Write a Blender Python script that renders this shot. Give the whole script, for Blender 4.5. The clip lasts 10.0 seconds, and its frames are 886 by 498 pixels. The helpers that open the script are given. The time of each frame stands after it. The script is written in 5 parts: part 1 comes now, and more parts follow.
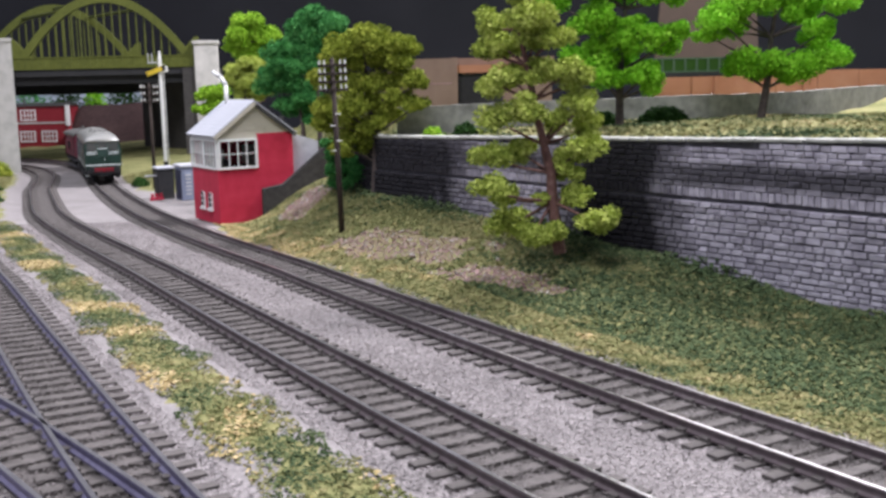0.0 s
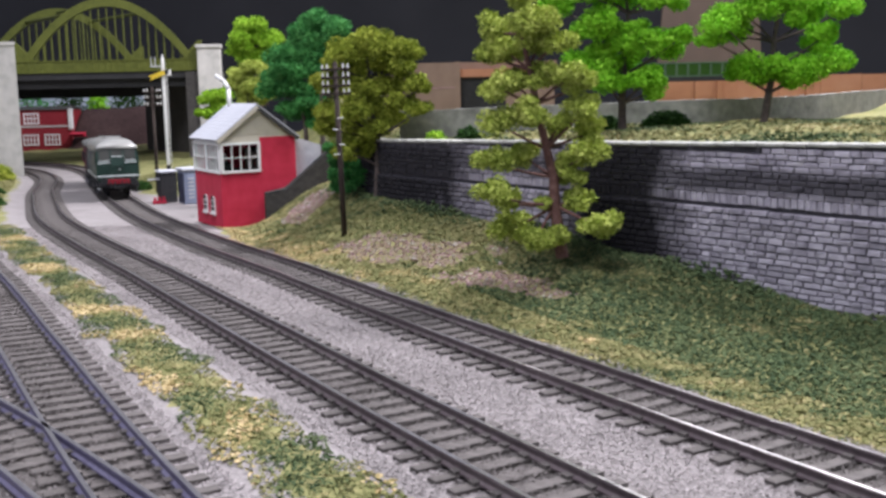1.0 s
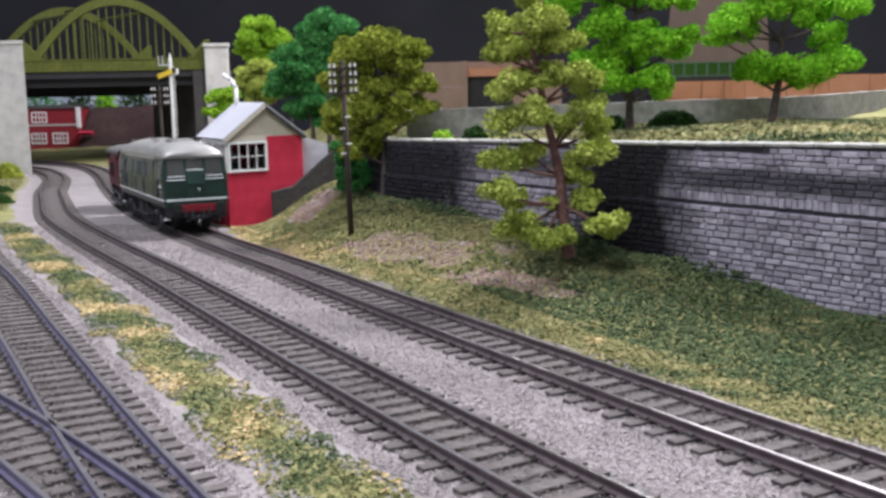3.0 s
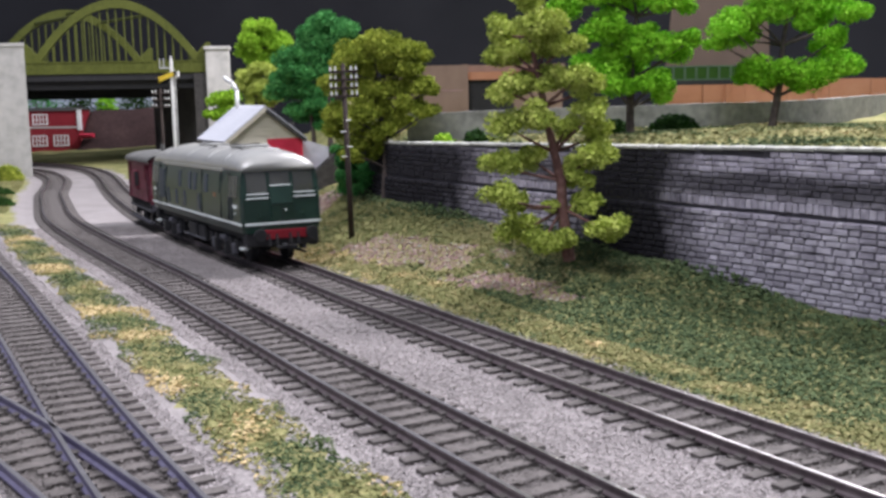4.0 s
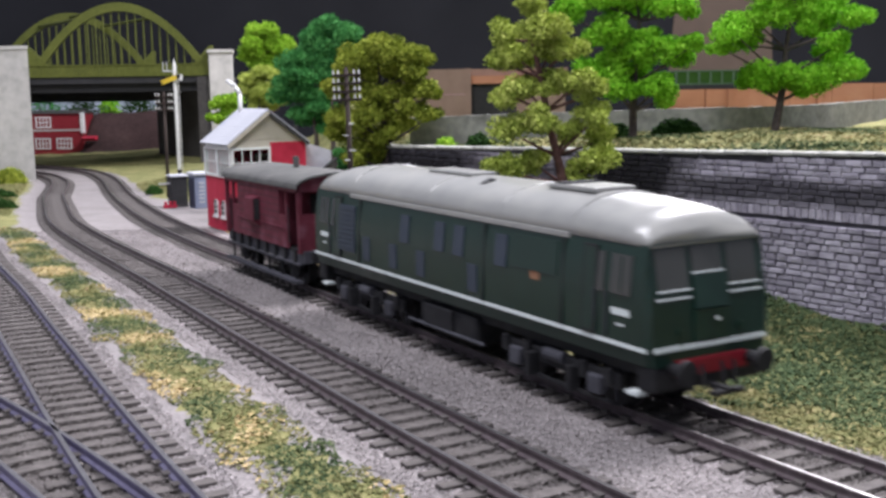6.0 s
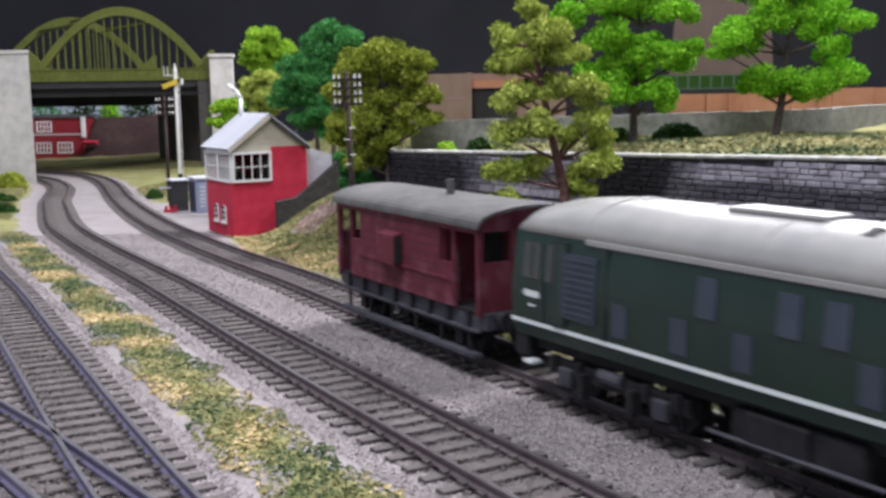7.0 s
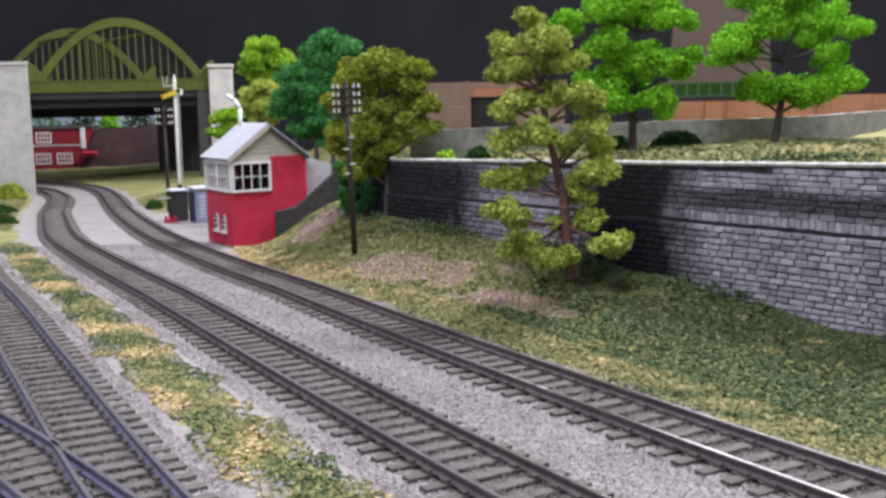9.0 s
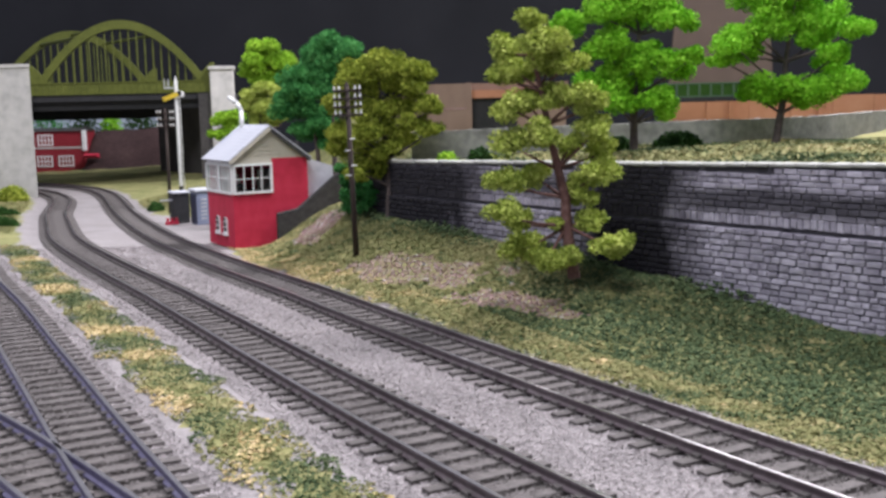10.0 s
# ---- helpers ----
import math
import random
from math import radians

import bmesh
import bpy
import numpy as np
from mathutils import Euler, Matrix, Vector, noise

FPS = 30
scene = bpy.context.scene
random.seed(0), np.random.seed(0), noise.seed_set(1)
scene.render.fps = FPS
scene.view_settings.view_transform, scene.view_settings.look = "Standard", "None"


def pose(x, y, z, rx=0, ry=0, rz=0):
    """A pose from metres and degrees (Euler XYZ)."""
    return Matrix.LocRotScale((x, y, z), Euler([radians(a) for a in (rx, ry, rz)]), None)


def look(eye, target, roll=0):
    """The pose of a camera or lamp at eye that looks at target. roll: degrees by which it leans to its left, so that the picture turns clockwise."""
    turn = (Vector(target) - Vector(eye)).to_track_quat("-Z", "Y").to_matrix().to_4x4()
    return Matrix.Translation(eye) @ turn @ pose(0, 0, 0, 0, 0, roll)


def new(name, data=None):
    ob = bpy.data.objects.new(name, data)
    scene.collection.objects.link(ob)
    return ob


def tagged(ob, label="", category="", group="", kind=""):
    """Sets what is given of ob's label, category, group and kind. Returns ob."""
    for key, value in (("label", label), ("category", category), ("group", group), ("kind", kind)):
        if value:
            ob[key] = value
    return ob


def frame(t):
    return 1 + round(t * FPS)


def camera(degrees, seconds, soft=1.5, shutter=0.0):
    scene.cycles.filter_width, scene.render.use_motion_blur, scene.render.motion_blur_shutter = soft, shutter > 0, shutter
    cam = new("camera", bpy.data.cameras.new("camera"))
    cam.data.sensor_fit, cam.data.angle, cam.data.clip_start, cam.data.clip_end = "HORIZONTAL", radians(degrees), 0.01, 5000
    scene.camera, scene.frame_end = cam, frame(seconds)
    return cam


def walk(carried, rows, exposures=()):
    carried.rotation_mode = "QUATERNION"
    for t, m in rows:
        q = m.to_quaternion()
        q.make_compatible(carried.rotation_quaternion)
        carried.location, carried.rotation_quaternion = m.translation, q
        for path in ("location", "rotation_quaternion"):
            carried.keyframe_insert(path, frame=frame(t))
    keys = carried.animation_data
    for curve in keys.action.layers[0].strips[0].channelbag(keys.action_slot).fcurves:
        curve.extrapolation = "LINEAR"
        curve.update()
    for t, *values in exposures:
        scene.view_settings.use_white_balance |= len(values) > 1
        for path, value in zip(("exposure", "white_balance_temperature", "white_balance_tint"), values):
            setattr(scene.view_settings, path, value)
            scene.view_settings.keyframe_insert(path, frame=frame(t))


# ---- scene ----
# A model railway in 4 mm scale (track gauge 16.5 mm). Shapes are written in millimetres.
MM = 0.001
cam = camera(43.9, 10.0, soft=3.0, shutter=0.5)
EYE = (0.0, 0.0, 0.0763)
walk(cam, [
    (0.0, pose(*EYE, 81.087, 1.348, -0.924)),
    (0.5, pose(*EYE, 81.342, 1.404, -0.953)),
    (1.0, pose(*EYE, 81.299, 1.273, -0.784)),
    (1.5, pose(*EYE, 81.152, 1.178, -0.517)),
    (2.0, pose(*EYE, 81.128, 1.18, -0.407)),
    (2.5, pose(*EYE, 81.173, 1.198, -0.406)),
    (4.0, pose(*EYE, 81.441, 1.054, -0.374)),
    (4.5, pose(*EYE, 81.492, 1.03, -0.237)),
    (5.0, pose(*EYE, 81.669, 0.991, -0.2)),
    (5.5, pose(*EYE, 81.629, 0.929, -0.241)),
    (7.0, pose(*EYE, 81.864, 0.9, -0.197)),
    (7.5, pose(*EYE, 82.099, 1.001, -0.273)),
    (8.0, pose(*EYE, 82.171, 1.025, -0.409)),
    (8.5, pose(*EYE, 82.17, 1.113, -0.445)),
    (9.0, pose(*EYE, 82.318, 1.214, -0.246)),
    (9.5, pose(*EYE, 82.404, 1.305, -0.166)),
    (10.0, pose(*EYE, 82.386, 1.39, -0.186)),
])

# ---------------------------------------------------------------- light
world = bpy.data.worlds.new("hall")
scene.world = world
world.use_nodes = True
world.node_tree.nodes["Background"].inputs[0].default_value = (0.74, 0.80, 1.0, 1)
world.node_tree.nodes["Background"].inputs[1].default_value = 0.42


def area_lamp(name, eye, target, w, h, watts, color):
    data = bpy.data.lights.new(name, "AREA")
    data.shape, data.size, data.size_y, data.energy, data.color = "RECTANGLE", w, h, watts, color
    ob = new(name, data)
    ob.matrix_world = look(eye, target)
    return ob


area_lamp("ceiling_lamp", (0.75, 1.0, 1.35), (0.0, 0.45, 0.0), 0.45, 0.45, 55, (0.95, 0.92, 1.0))
area_lamp("hall_lamp", (0.80, 2.35, 0.78), (0.1, 0.4, 0.0), 1.1, 0.4, 20, (0.97, 0.96, 1.0))
area_lamp("ceiling_lamp", (-0.35, -0.15, 1.5), (0.0, 0.5, 0.0), 0.9, 0.6, 31, (0.92, 0.91, 1.0))
scene.view_settings.exposure = 0.0


# ---------------------------------------------------------------- helpers
def box(bm, x0, x1, y0, y1, z0, z1, bevel=0.0):
    vs = [bm.verts.new((x, y, z)) for x in (x0, x1) for y in (y0, y1) for z in (z0, z1)]
    fs = [bm.faces.new([vs[i] for i in q]) for q in
          ((0, 1, 3, 2), (4, 6, 7, 5), (0, 4, 5, 1), (2, 3, 7, 6), (0, 2, 6, 4), (1, 5, 7, 3))]
    if bevel:
        es = {e for f in fs for e in f.edges}
        bmesh.ops.bevel(bm, geom=list(es), offset=bevel, segments=2, affect="EDGES", profile=0.5)
    return bm


def boxed(x0, x1, y0, y1, z0, z1, bevel=0.0):
    return box(bmesh.new(), x0, x1, y0, y1, z0, z1, bevel)


def tube(bm, a, b, r0, r1=None, n=8, caps=True):
    """A round bar from a to b."""
    a, b = Vector(a), Vector(b)
    r1 = r0 if r1 is None else r1
    q = (b - a).to_track_quat("Z", "Y")
    rings = []
    for c, r in ((a, r0), (b, r1)):
        rings.append([bm.verts.new(c + q @ Vector((r * math.cos(t), r * math.sin(t), 0)))
                      for t in [2 * math.pi * i / n for i in range(n)]])
    for i in range(n):
        bm.faces.new((rings[0][i], rings[0][(i + 1) % n], rings[1][(i + 1) % n], rings[1][i]))
    if caps:
        bm.faces.new(rings[0][::-1])
        bm.faces.new(rings[1])
    return bm


def prism(bm, outline, lo, hi, axis="x"):
    """Extrude a 2D outline (counter-clockwise) along an axis: the outline lies in the other two axes."""
    def at(u, v, w):
        return {"x": (w, u, v), "y": (u, w, v), "z": (u, v, w)}[axis]
    a = [bm.verts.new(at(u, v, lo)) for u, v in outline]
    b = [bm.verts.new(at(u, v, hi)) for u, v in outline]
    n = len(outline)
    for i in range(n):
        bm.faces.new((a[i], a[(i + 1) % n], b[(i + 1) % n], b[i]))
    bm.faces.new(a[::-1])
    bm.faces.new(b)
    bmesh.ops.recalc_face_normals(bm, faces=bm.faces[:])
    return bm


def mesh_of(name, bm, material, smooth=False):
    bm.transform(Matrix.Scale(MM, 4))
    me = bpy.data.meshes.new(name)
    bm.to_mesh(me)
    bm.free()
    if material:
        me.materials.append(material)
    if smooth:
        me.polygons.foreach_set("use_smooth", [True] * len(me.polygons))
    return me


def part(name, bm, material, parent, label="", smooth=False, at=None):
    ob = new(name, mesh_of(name, bm, material, smooth))
    ob.parent = parent
    if at is not None:
        ob.matrix_basis = mm(*at)
    return tagged(ob, label)


def piece(name, me, parent, m):
    """One more object on a shared mesh."""
    ob = new(name, me)
    ob.parent = parent
    ob.matrix_basis = m
    return ob


def mm(x, y, z, rx=0, ry=0, rz=0):
    return pose(x * MM, y * MM, z * MM, rx, ry, rz)


def thing(name, at, label, category, group="", kind=""):
    ob = new(name)
    ob.empty_display_size = 0.01
    # Far things are moved and scaled from the eye to suit the view.
    k = float(spread(at[1]))
    ob.matrix_basis = mm(*far([at[:3]])[0], *at[3:]) @ Matrix.Scale(k, 4)
    return tagged(ob, label, category, group, kind)


def sheet(name, verts, faces, material, smooth=False, as_is=False):
    """A mesh straight from arrays in millimetres."""
    me = bpy.data.meshes.new(name)
    me.from_pydata(((np.asarray(verts, float) if as_is else far(verts)) * MM).tolist(), [], np.asarray(faces).tolist())
    me.materials.append(material)
    if smooth:
        me.polygons.foreach_set("use_smooth", [True] * len(me.polygons))
    me.update()
    return new(name, me)


OCTA_V = np.array([(1, 0, 0), (0, 1, 0), (-1, 0, 0), (0, -1, 0), (0, 0, 1), (0, 0, -1)], float)
OCTA_F = np.array([(0, 1, 4), (1, 2, 4), (2, 3, 4), (3, 0, 4), (1, 0, 5), (2, 1, 5), (3, 2, 5), (0, 3, 5)])


TETRA_V = np.array([(1, 0, -0.4), (-0.5, 0.87, -0.4), (-0.5, -0.87, -0.4), (0, 0, 0.9)], float)
TETRA_F = np.array([(0, 1, 3), (1, 2, 3), (2, 0, 3)])
LEAF_V = np.array([(1.25, 0, 0.15), (0, 0.6, -0.1), (-1.25, 0, 0.15), (0, -0.6, -0.1)], float)
LEAF_F = np.array([(0, 1, 3), (1, 2, 3)])


def crumbs(name, points, sizes, material, rng, squash=0.8, parent=None, shape=None):
    """Many small irregular grains as one mesh."""
    n = len(points)
    base, tris = shape or (OCTA_V, OCTA_F)
    k = len(base)
    v = base[None] * rng.uniform(0.55, 1.3, (n, k, 1))
    a, b, c = rng.uniform(0, 2 * math.pi, (3, n))
    def turn(v, i, j, t):
        w = v.copy()
        w[:, :, i] = v[:, :, i] * np.cos(t)[:, None] - v[:, :, j] * np.sin(t)[:, None]
        w[:, :, j] = v[:, :, i] * np.sin(t)[:, None] + v[:, :, j] * np.cos(t)[:, None]
        return w
    v = turn(turn(turn(v, 0, 1, a), 1, 2, b), 0, 2, c)
    v[:, :, 2] *= squash
    v = v * np.asarray(sizes)[:, None, None] + np.asarray(points)[:, None, :]
    f = tris[None] + (np.arange(n) * k)[:, None, None]
    ob = sheet(name, v.reshape(-1, 3), f.reshape(-1, 3), material)
    ob.parent = parent
    return ob


# Beyond 450 mm the plan spreads and drops, shaped to fit the camera's view.
def spread(y):
    return 1 + 0.27 * np.clip((np.asarray(y, float) - 450) / 430, 0, 1) ** 1.3


def far(p):
    """Move points of the level plan outwards from the eye, to fit the camera's view."""
    p = np.asarray(p, float)
    k = spread(p[:, 1])
    return np.stack([p[:, 0] * k, p[:, 1] * k, 76.3 + k * (p[:, 2] - 76.3)], 1)


def track_level(y):
    """Height of the rail heads along the ground lowered to fit the camera's view."""
    level = np.arange(0, 1600, 5.0)
    k = spread(level)
    return np.interp(y, level * k, -79.9 * (k - 1))


class Line:
    """A smooth line through points of the plan, by arc length."""

    def __init__(self, pts, step=2.0):
        p = np.array(pts, float)
        p = np.vstack([2 * p[0] - p[1], p, 2 * p[-1] - p[-2]])
        out = []
        for i in range(1, len(p) - 2):
            for t in np.linspace(0, 1, 40, endpoint=False):
                a, b, c, d = p[i - 1], p[i], p[i + 1], p[i + 2]
                out.append(0.5 * (2 * b + (c - a) * t + (2 * a - 5 * b + 4 * c - d) * t ** 2 + (3 * b - a - 3 * c + d) * t ** 3))
        q = np.array(out)
        for _ in range(3):
            s = np.concatenate([[0], np.cumsum(np.linalg.norm(np.diff(q, axis=0), axis=1))])
            k = np.arange(0, s[-1], step)
            q = np.stack([np.interp(k, s, q[:, 0]), np.interp(k, s, q[:, 1])], 1)
            r = 14
            e = np.vstack([q[:1] * 2 - q[r:0:-1], q, q[-1:] * 2 - q[-2:-r - 2:-1]])
            q = np.stack([np.convolve(e[:, j], np.ones(2 * r + 1) / (2 * r + 1), "valid") for j in (0, 1)], 1)
        self.q = q
        self.s = np.concatenate([[0], np.cumsum(np.linalg.norm(np.diff(q, axis=0), axis=1))])
        self.t = np.gradient(q, axis=0)
        self.t /= np.linalg.norm(self.t, axis=1)[:, None]
        self.length = self.s[-1]

    def at(self, s, off=0.0):
        """The point at arc length s, off millimetres to the right of the way."""
        x, y = (np.interp(s, self.s, self.q[:, i]) for i in (0, 1))
        tx, ty = (np.interp(s, self.s, self.t[:, i]) for i in (0, 1))
        return np.array([x + off * ty, y - off * tx])

    def turn(self, s):
        tx, ty = (np.interp(s, self.s, self.t[:, i]) for i in (0, 1))
        return math.degrees(math.atan2(ty, tx))

    def away(self, pts):
        """Signed distance to the right of the line for many points, and the arc length."""
        pts = np.asarray(pts, float)
        best, sd, sl = np.full(len(pts), 1e9), np.zeros(len(pts)), np.zeros(len(pts))
        for i in range(0, len(self.q), 3):
            d = pts - self.q[i]
            r = (d ** 2).sum(1)
            m = r < best
            best[m] = r[m]
            sd[m] = (d[m, 0] * self.t[i, 1] - d[m, 1] * self.t[i, 0])
            sl[m] = self.s[i]
        return sd, sl


# Centre lines of the tracks; from the viewer's end towards the bridge.
LINE_A = Line([(440, -410), (300, -168), (150, 92), (118, 147), (83, 205), (55, 252), (25, 305), (-20, 385), (-60, 460), (-122, 584), (-197, 757), (-275, 965), (-335, 1137), (-377, 1255), (-414, 1344), (-455, 1420), (-514, 1488), (-597, 1543), (-711, 1588)])
LINE_B = Line([(378, -410), (238, -168), (88, 92), (56, 144), (20, 205), (-14, 265), (-50, 331), (-91, 408), (-132, 485), (-194, 608), (-259, 749), (-323, 920), (-378, 1074), (-422, 1222), (-460, 1311), (-502, 1382), (-565, 1441), (-660, 1486)])
LINE_C = Line([(0, 97), (-22, 140), (-62, 211), (-79, 243), (-95, 273), (-115, 313), (-138, 356), (-171, 422), (-217, 508), (-274, 627), (-336, 761)])
LINE_D = Line([(-2, 112), (-32, 156), (-69, 205), (-96, 240), (-124, 273), (-158, 308), (-200, 342), (-260, 380)])


# ---------------------------------------------------------------- materials
def material(name, colors, scale=300.0, rough=0.85, metal=0.0, bump=0.2, coarse=40.0, island=0.0, spec=0.3, mapping="Object"):
    """Grain at two scales between given colours; island: how far each loose piece differs."""
    m = bpy.data.materials.new(name)
    m.use_nodes = True
    nt = m.node_tree
    n, l = nt.nodes, nt.links
    b = n["Principled BSDF"]
    tc = n.new("ShaderNodeTexCoord")
    fine, big = n.new("ShaderNodeTexNoise"), n.new("ShaderNodeTexNoise")
    fine.inputs["Scale"].default_value, big.inputs["Scale"].default_value = scale, coarse
    fine.inputs["Detail"].default_value, big.inputs["Detail"].default_value = 5, 3
    for k in (fine, big):
        l.new(tc.outputs[mapping], k.inputs["Vector"])
    mix = n.new("ShaderNodeMath")
    mix.operation = "MULTIPLY_ADD"
    l.new(fine.outputs[0], mix.inputs[0])
    mix.inputs[1].default_value = 0.55
    half = n.new("ShaderNodeMath")
    half.operation = "MULTIPLY"
    half.inputs[1].default_value = 0.45
    l.new(big.outputs[0], half.inputs[0])
    l.new(half.outputs[0], mix.inputs[2])
    fac = mix.outputs[0]
    if island:
        geo = n.new("ShaderNodeNewGeometry")
        a = n.new("ShaderNodeMath")
        a.operation = "MULTIPLY_ADD"
        l.new(geo.outputs["Random Per Island"], a.inputs[0])
        a.inputs[1].default_value = island
        sub = n.new("ShaderNodeMath")
        sub.operation = "SUBTRACT"
        l.new(fac, sub.inputs[0])
        sub.inputs[1].default_value = island / 2
        l.new(sub.outputs[0], a.inputs[2])
        fac = a.outputs[0]
    ramp = n.new("ShaderNodeValToRGB")
    el = ramp.color_ramp.elements
    k = len(colors)
    while len(el) < k:
        el.new(0.5)
    for i, c in enumerate(colors):
        el[i].position = 0.28 + 0.44 * i / max(1, k - 1)
        el[i].color = (*c, 1)
    l.new(fac, ramp.inputs[0])
    l.new(ramp.outputs[0], b.inputs["Base Color"])
    b.inputs["Roughness"].default_value = rough
    b.inputs["Metallic"].default_value = metal
    b.inputs["Specular IOR Level"].default_value = spec
    if bump:
        bp = n.new("ShaderNodeBump")
        bp.inputs["Strength"].default_value = bump
        bp.inputs["Distance"].default_value = 0.0006
        l.new(fine.outputs[0], bp.inputs["Height"])
        l.new(bp.outputs[0], b.inputs["Normal"])
    return m


def glass(name, color=(0.8, 0.85, 0.85)):
    m = bpy.data.materials.new(name)
    m.use_nodes = True
    b = m.node_tree.nodes["Principled BSDF"]
    b.inputs["Base Color"].default_value = (*color, 1)
    b.inputs["Transmission Weight"].default_value = 1.0
    b.inputs["Roughness"].default_value = 0.08
    b.inputs["IOR"].default_value = 1.2
    return m


BALLAST = material("ballast", [(0.16, 0.145, 0.143), (0.235, 0.214, 0.21), (0.32, 0.292, 0.288)], 900, bump=0.5)
BALLAST_STONE = material("ballast_stone", [(0.22, 0.2, 0.197), (0.32, 0.29, 0.286), (0.44, 0.40, 0.394)], 900, island=0.4, bump=0.3)
TRACKBED = material("oiled_ballast", [(0.075, 0.066, 0.062), (0.125, 0.112, 0.106), (0.19, 0.172, 0.165)], 900, island=0.4, bump=0.5)
GRASS = material("grass_flock", [(0.10, 0.115, 0.044), (0.165, 0.172, 0.07), (0.25, 0.235, 0.105), (0.38, 0.325, 0.17)], 260, coarse=28, island=0.26, rough=0.95, bump=0.0, spec=0.1)
STRAW = material("straw_flock", [(0.24, 0.215, 0.085), (0.44, 0.345, 0.165), (0.60, 0.47, 0.27)], 260, island=0.4, rough=0.95, bump=0.0, spec=0.1)
LUSH = material("green_flock", [(0.036, 0.06, 0.03), (0.07, 0.10, 0.045), (0.13, 0.155, 0.072)], 260, coarse=28, island=0.3, rough=0.95, bump=0.0, spec=0.1)
SLEEPER = material("sleeper_plastic", [(0.06, 0.053, 0.05), (0.095, 0.085, 0.08), (0.14, 0.125, 0.118)], 500, island=0.0, bump=0.3)
RUST = material("rusty_rail_side", [(0.055, 0.042, 0.045), (0.09, 0.07, 0.075), (0.14, 0.115, 0.12)], 500, rough=0.6, bump=0.15)
# Bluish highlights of the siding rails are put into this colour.
BLUE_SHEEN_RAIL = material("bluish_sheen_rail_side", [(0.075, 0.068, 0.11), (0.11, 0.10, 0.16), (0.16, 0.15, 0.21)], 500, rough=0.5, bump=0.15)
STEEL = material("polished_rail_head", [(0.30, 0.28, 0.28), (0.50, 0.48, 0.48)], 200, rough=0.28, metal=0.9, bump=0.05)


def stone_material():
    """Grey stone, each block its own tone, with soft-edged darker patches along the wall."""
    m = material("grey_stone", [(0.19, 0.175, 0.21), (0.31, 0.29, 0.335), (0.44, 0.415, 0.47)], 350, coarse=60, bump=0.4, island=0.25)
    nt = m.node_tree
    n, l = nt.nodes, nt.links
    b = n["Principled BSDF"]
    geo, sep = n.new("ShaderNodeNewGeometry"), n.new("ShaderNodeSeparateXYZ")
    l.new(geo.outputs["Position"], sep.inputs[0])
    wave = n.new("ShaderNodeTexNoise")
    wave.inputs["Scale"].default_value = 45
    l.new(geo.outputs["Position"], wave.inputs["Vector"])

    def dark_span(axis, lo, hi, edge):
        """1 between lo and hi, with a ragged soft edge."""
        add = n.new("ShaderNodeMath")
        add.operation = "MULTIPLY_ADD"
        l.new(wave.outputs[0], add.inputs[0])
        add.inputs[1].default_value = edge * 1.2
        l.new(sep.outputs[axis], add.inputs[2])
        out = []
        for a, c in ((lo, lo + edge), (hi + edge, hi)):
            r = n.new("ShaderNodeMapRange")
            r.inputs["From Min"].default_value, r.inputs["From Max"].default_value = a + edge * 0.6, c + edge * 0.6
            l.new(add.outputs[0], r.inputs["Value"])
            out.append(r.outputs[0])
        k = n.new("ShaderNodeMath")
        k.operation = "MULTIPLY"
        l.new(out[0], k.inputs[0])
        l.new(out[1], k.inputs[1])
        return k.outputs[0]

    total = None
    # Two darker patches along the wall and one darker band in height.
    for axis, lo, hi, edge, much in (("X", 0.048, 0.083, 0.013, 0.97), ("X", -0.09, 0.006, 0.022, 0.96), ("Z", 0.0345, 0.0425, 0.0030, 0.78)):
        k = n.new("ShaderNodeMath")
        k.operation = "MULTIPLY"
        l.new(dark_span(axis, lo, hi, edge), k.inputs[0])
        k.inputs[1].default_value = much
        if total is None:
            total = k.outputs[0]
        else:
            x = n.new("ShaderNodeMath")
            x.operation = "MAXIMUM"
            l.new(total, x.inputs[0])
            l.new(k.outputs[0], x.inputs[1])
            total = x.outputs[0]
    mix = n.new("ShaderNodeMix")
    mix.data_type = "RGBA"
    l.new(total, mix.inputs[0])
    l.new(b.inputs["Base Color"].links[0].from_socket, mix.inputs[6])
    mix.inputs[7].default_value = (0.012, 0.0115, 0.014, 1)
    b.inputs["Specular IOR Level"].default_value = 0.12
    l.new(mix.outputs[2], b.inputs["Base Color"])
    return m


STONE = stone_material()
MORTAR = material("dark_mortar", [(0.035, 0.033, 0.04), (0.065, 0.062, 0.072)], 300, bump=0.3)
COPING = material("pale_coping", [(0.22, 0.22, 0.2), (0.42, 0.42, 0.38)], 300, bump=0.3)
CONCRETE = material("pale_concrete", [(0.33, 0.32, 0.30), (0.47, 0.455, 0.43), (0.56, 0.54, 0.51)], 120, coarse=30, bump=0.3)
BRIDGE_GREEN = material("olive_green_paint", [(0.05, 0.06, 0.008), (0.078, 0.09, 0.012), (0.105, 0.118, 0.02)], 300, rough=0.6, bump=0.1)
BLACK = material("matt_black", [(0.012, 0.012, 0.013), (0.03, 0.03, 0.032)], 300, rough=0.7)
BACKDROP = material("dark_backdrop", [(0.0065, 0.007, 0.0095), (0.0135, 0.014, 0.0175)], 12, coarse=2, rough=0.95, bump=0.0)
CREAM = material("cream_paint", [(0.36, 0.33, 0.26), (0.46, 0.43, 0.35), (0.50, 0.47, 0.39)], 200, rough=0.7, bump=0.1)
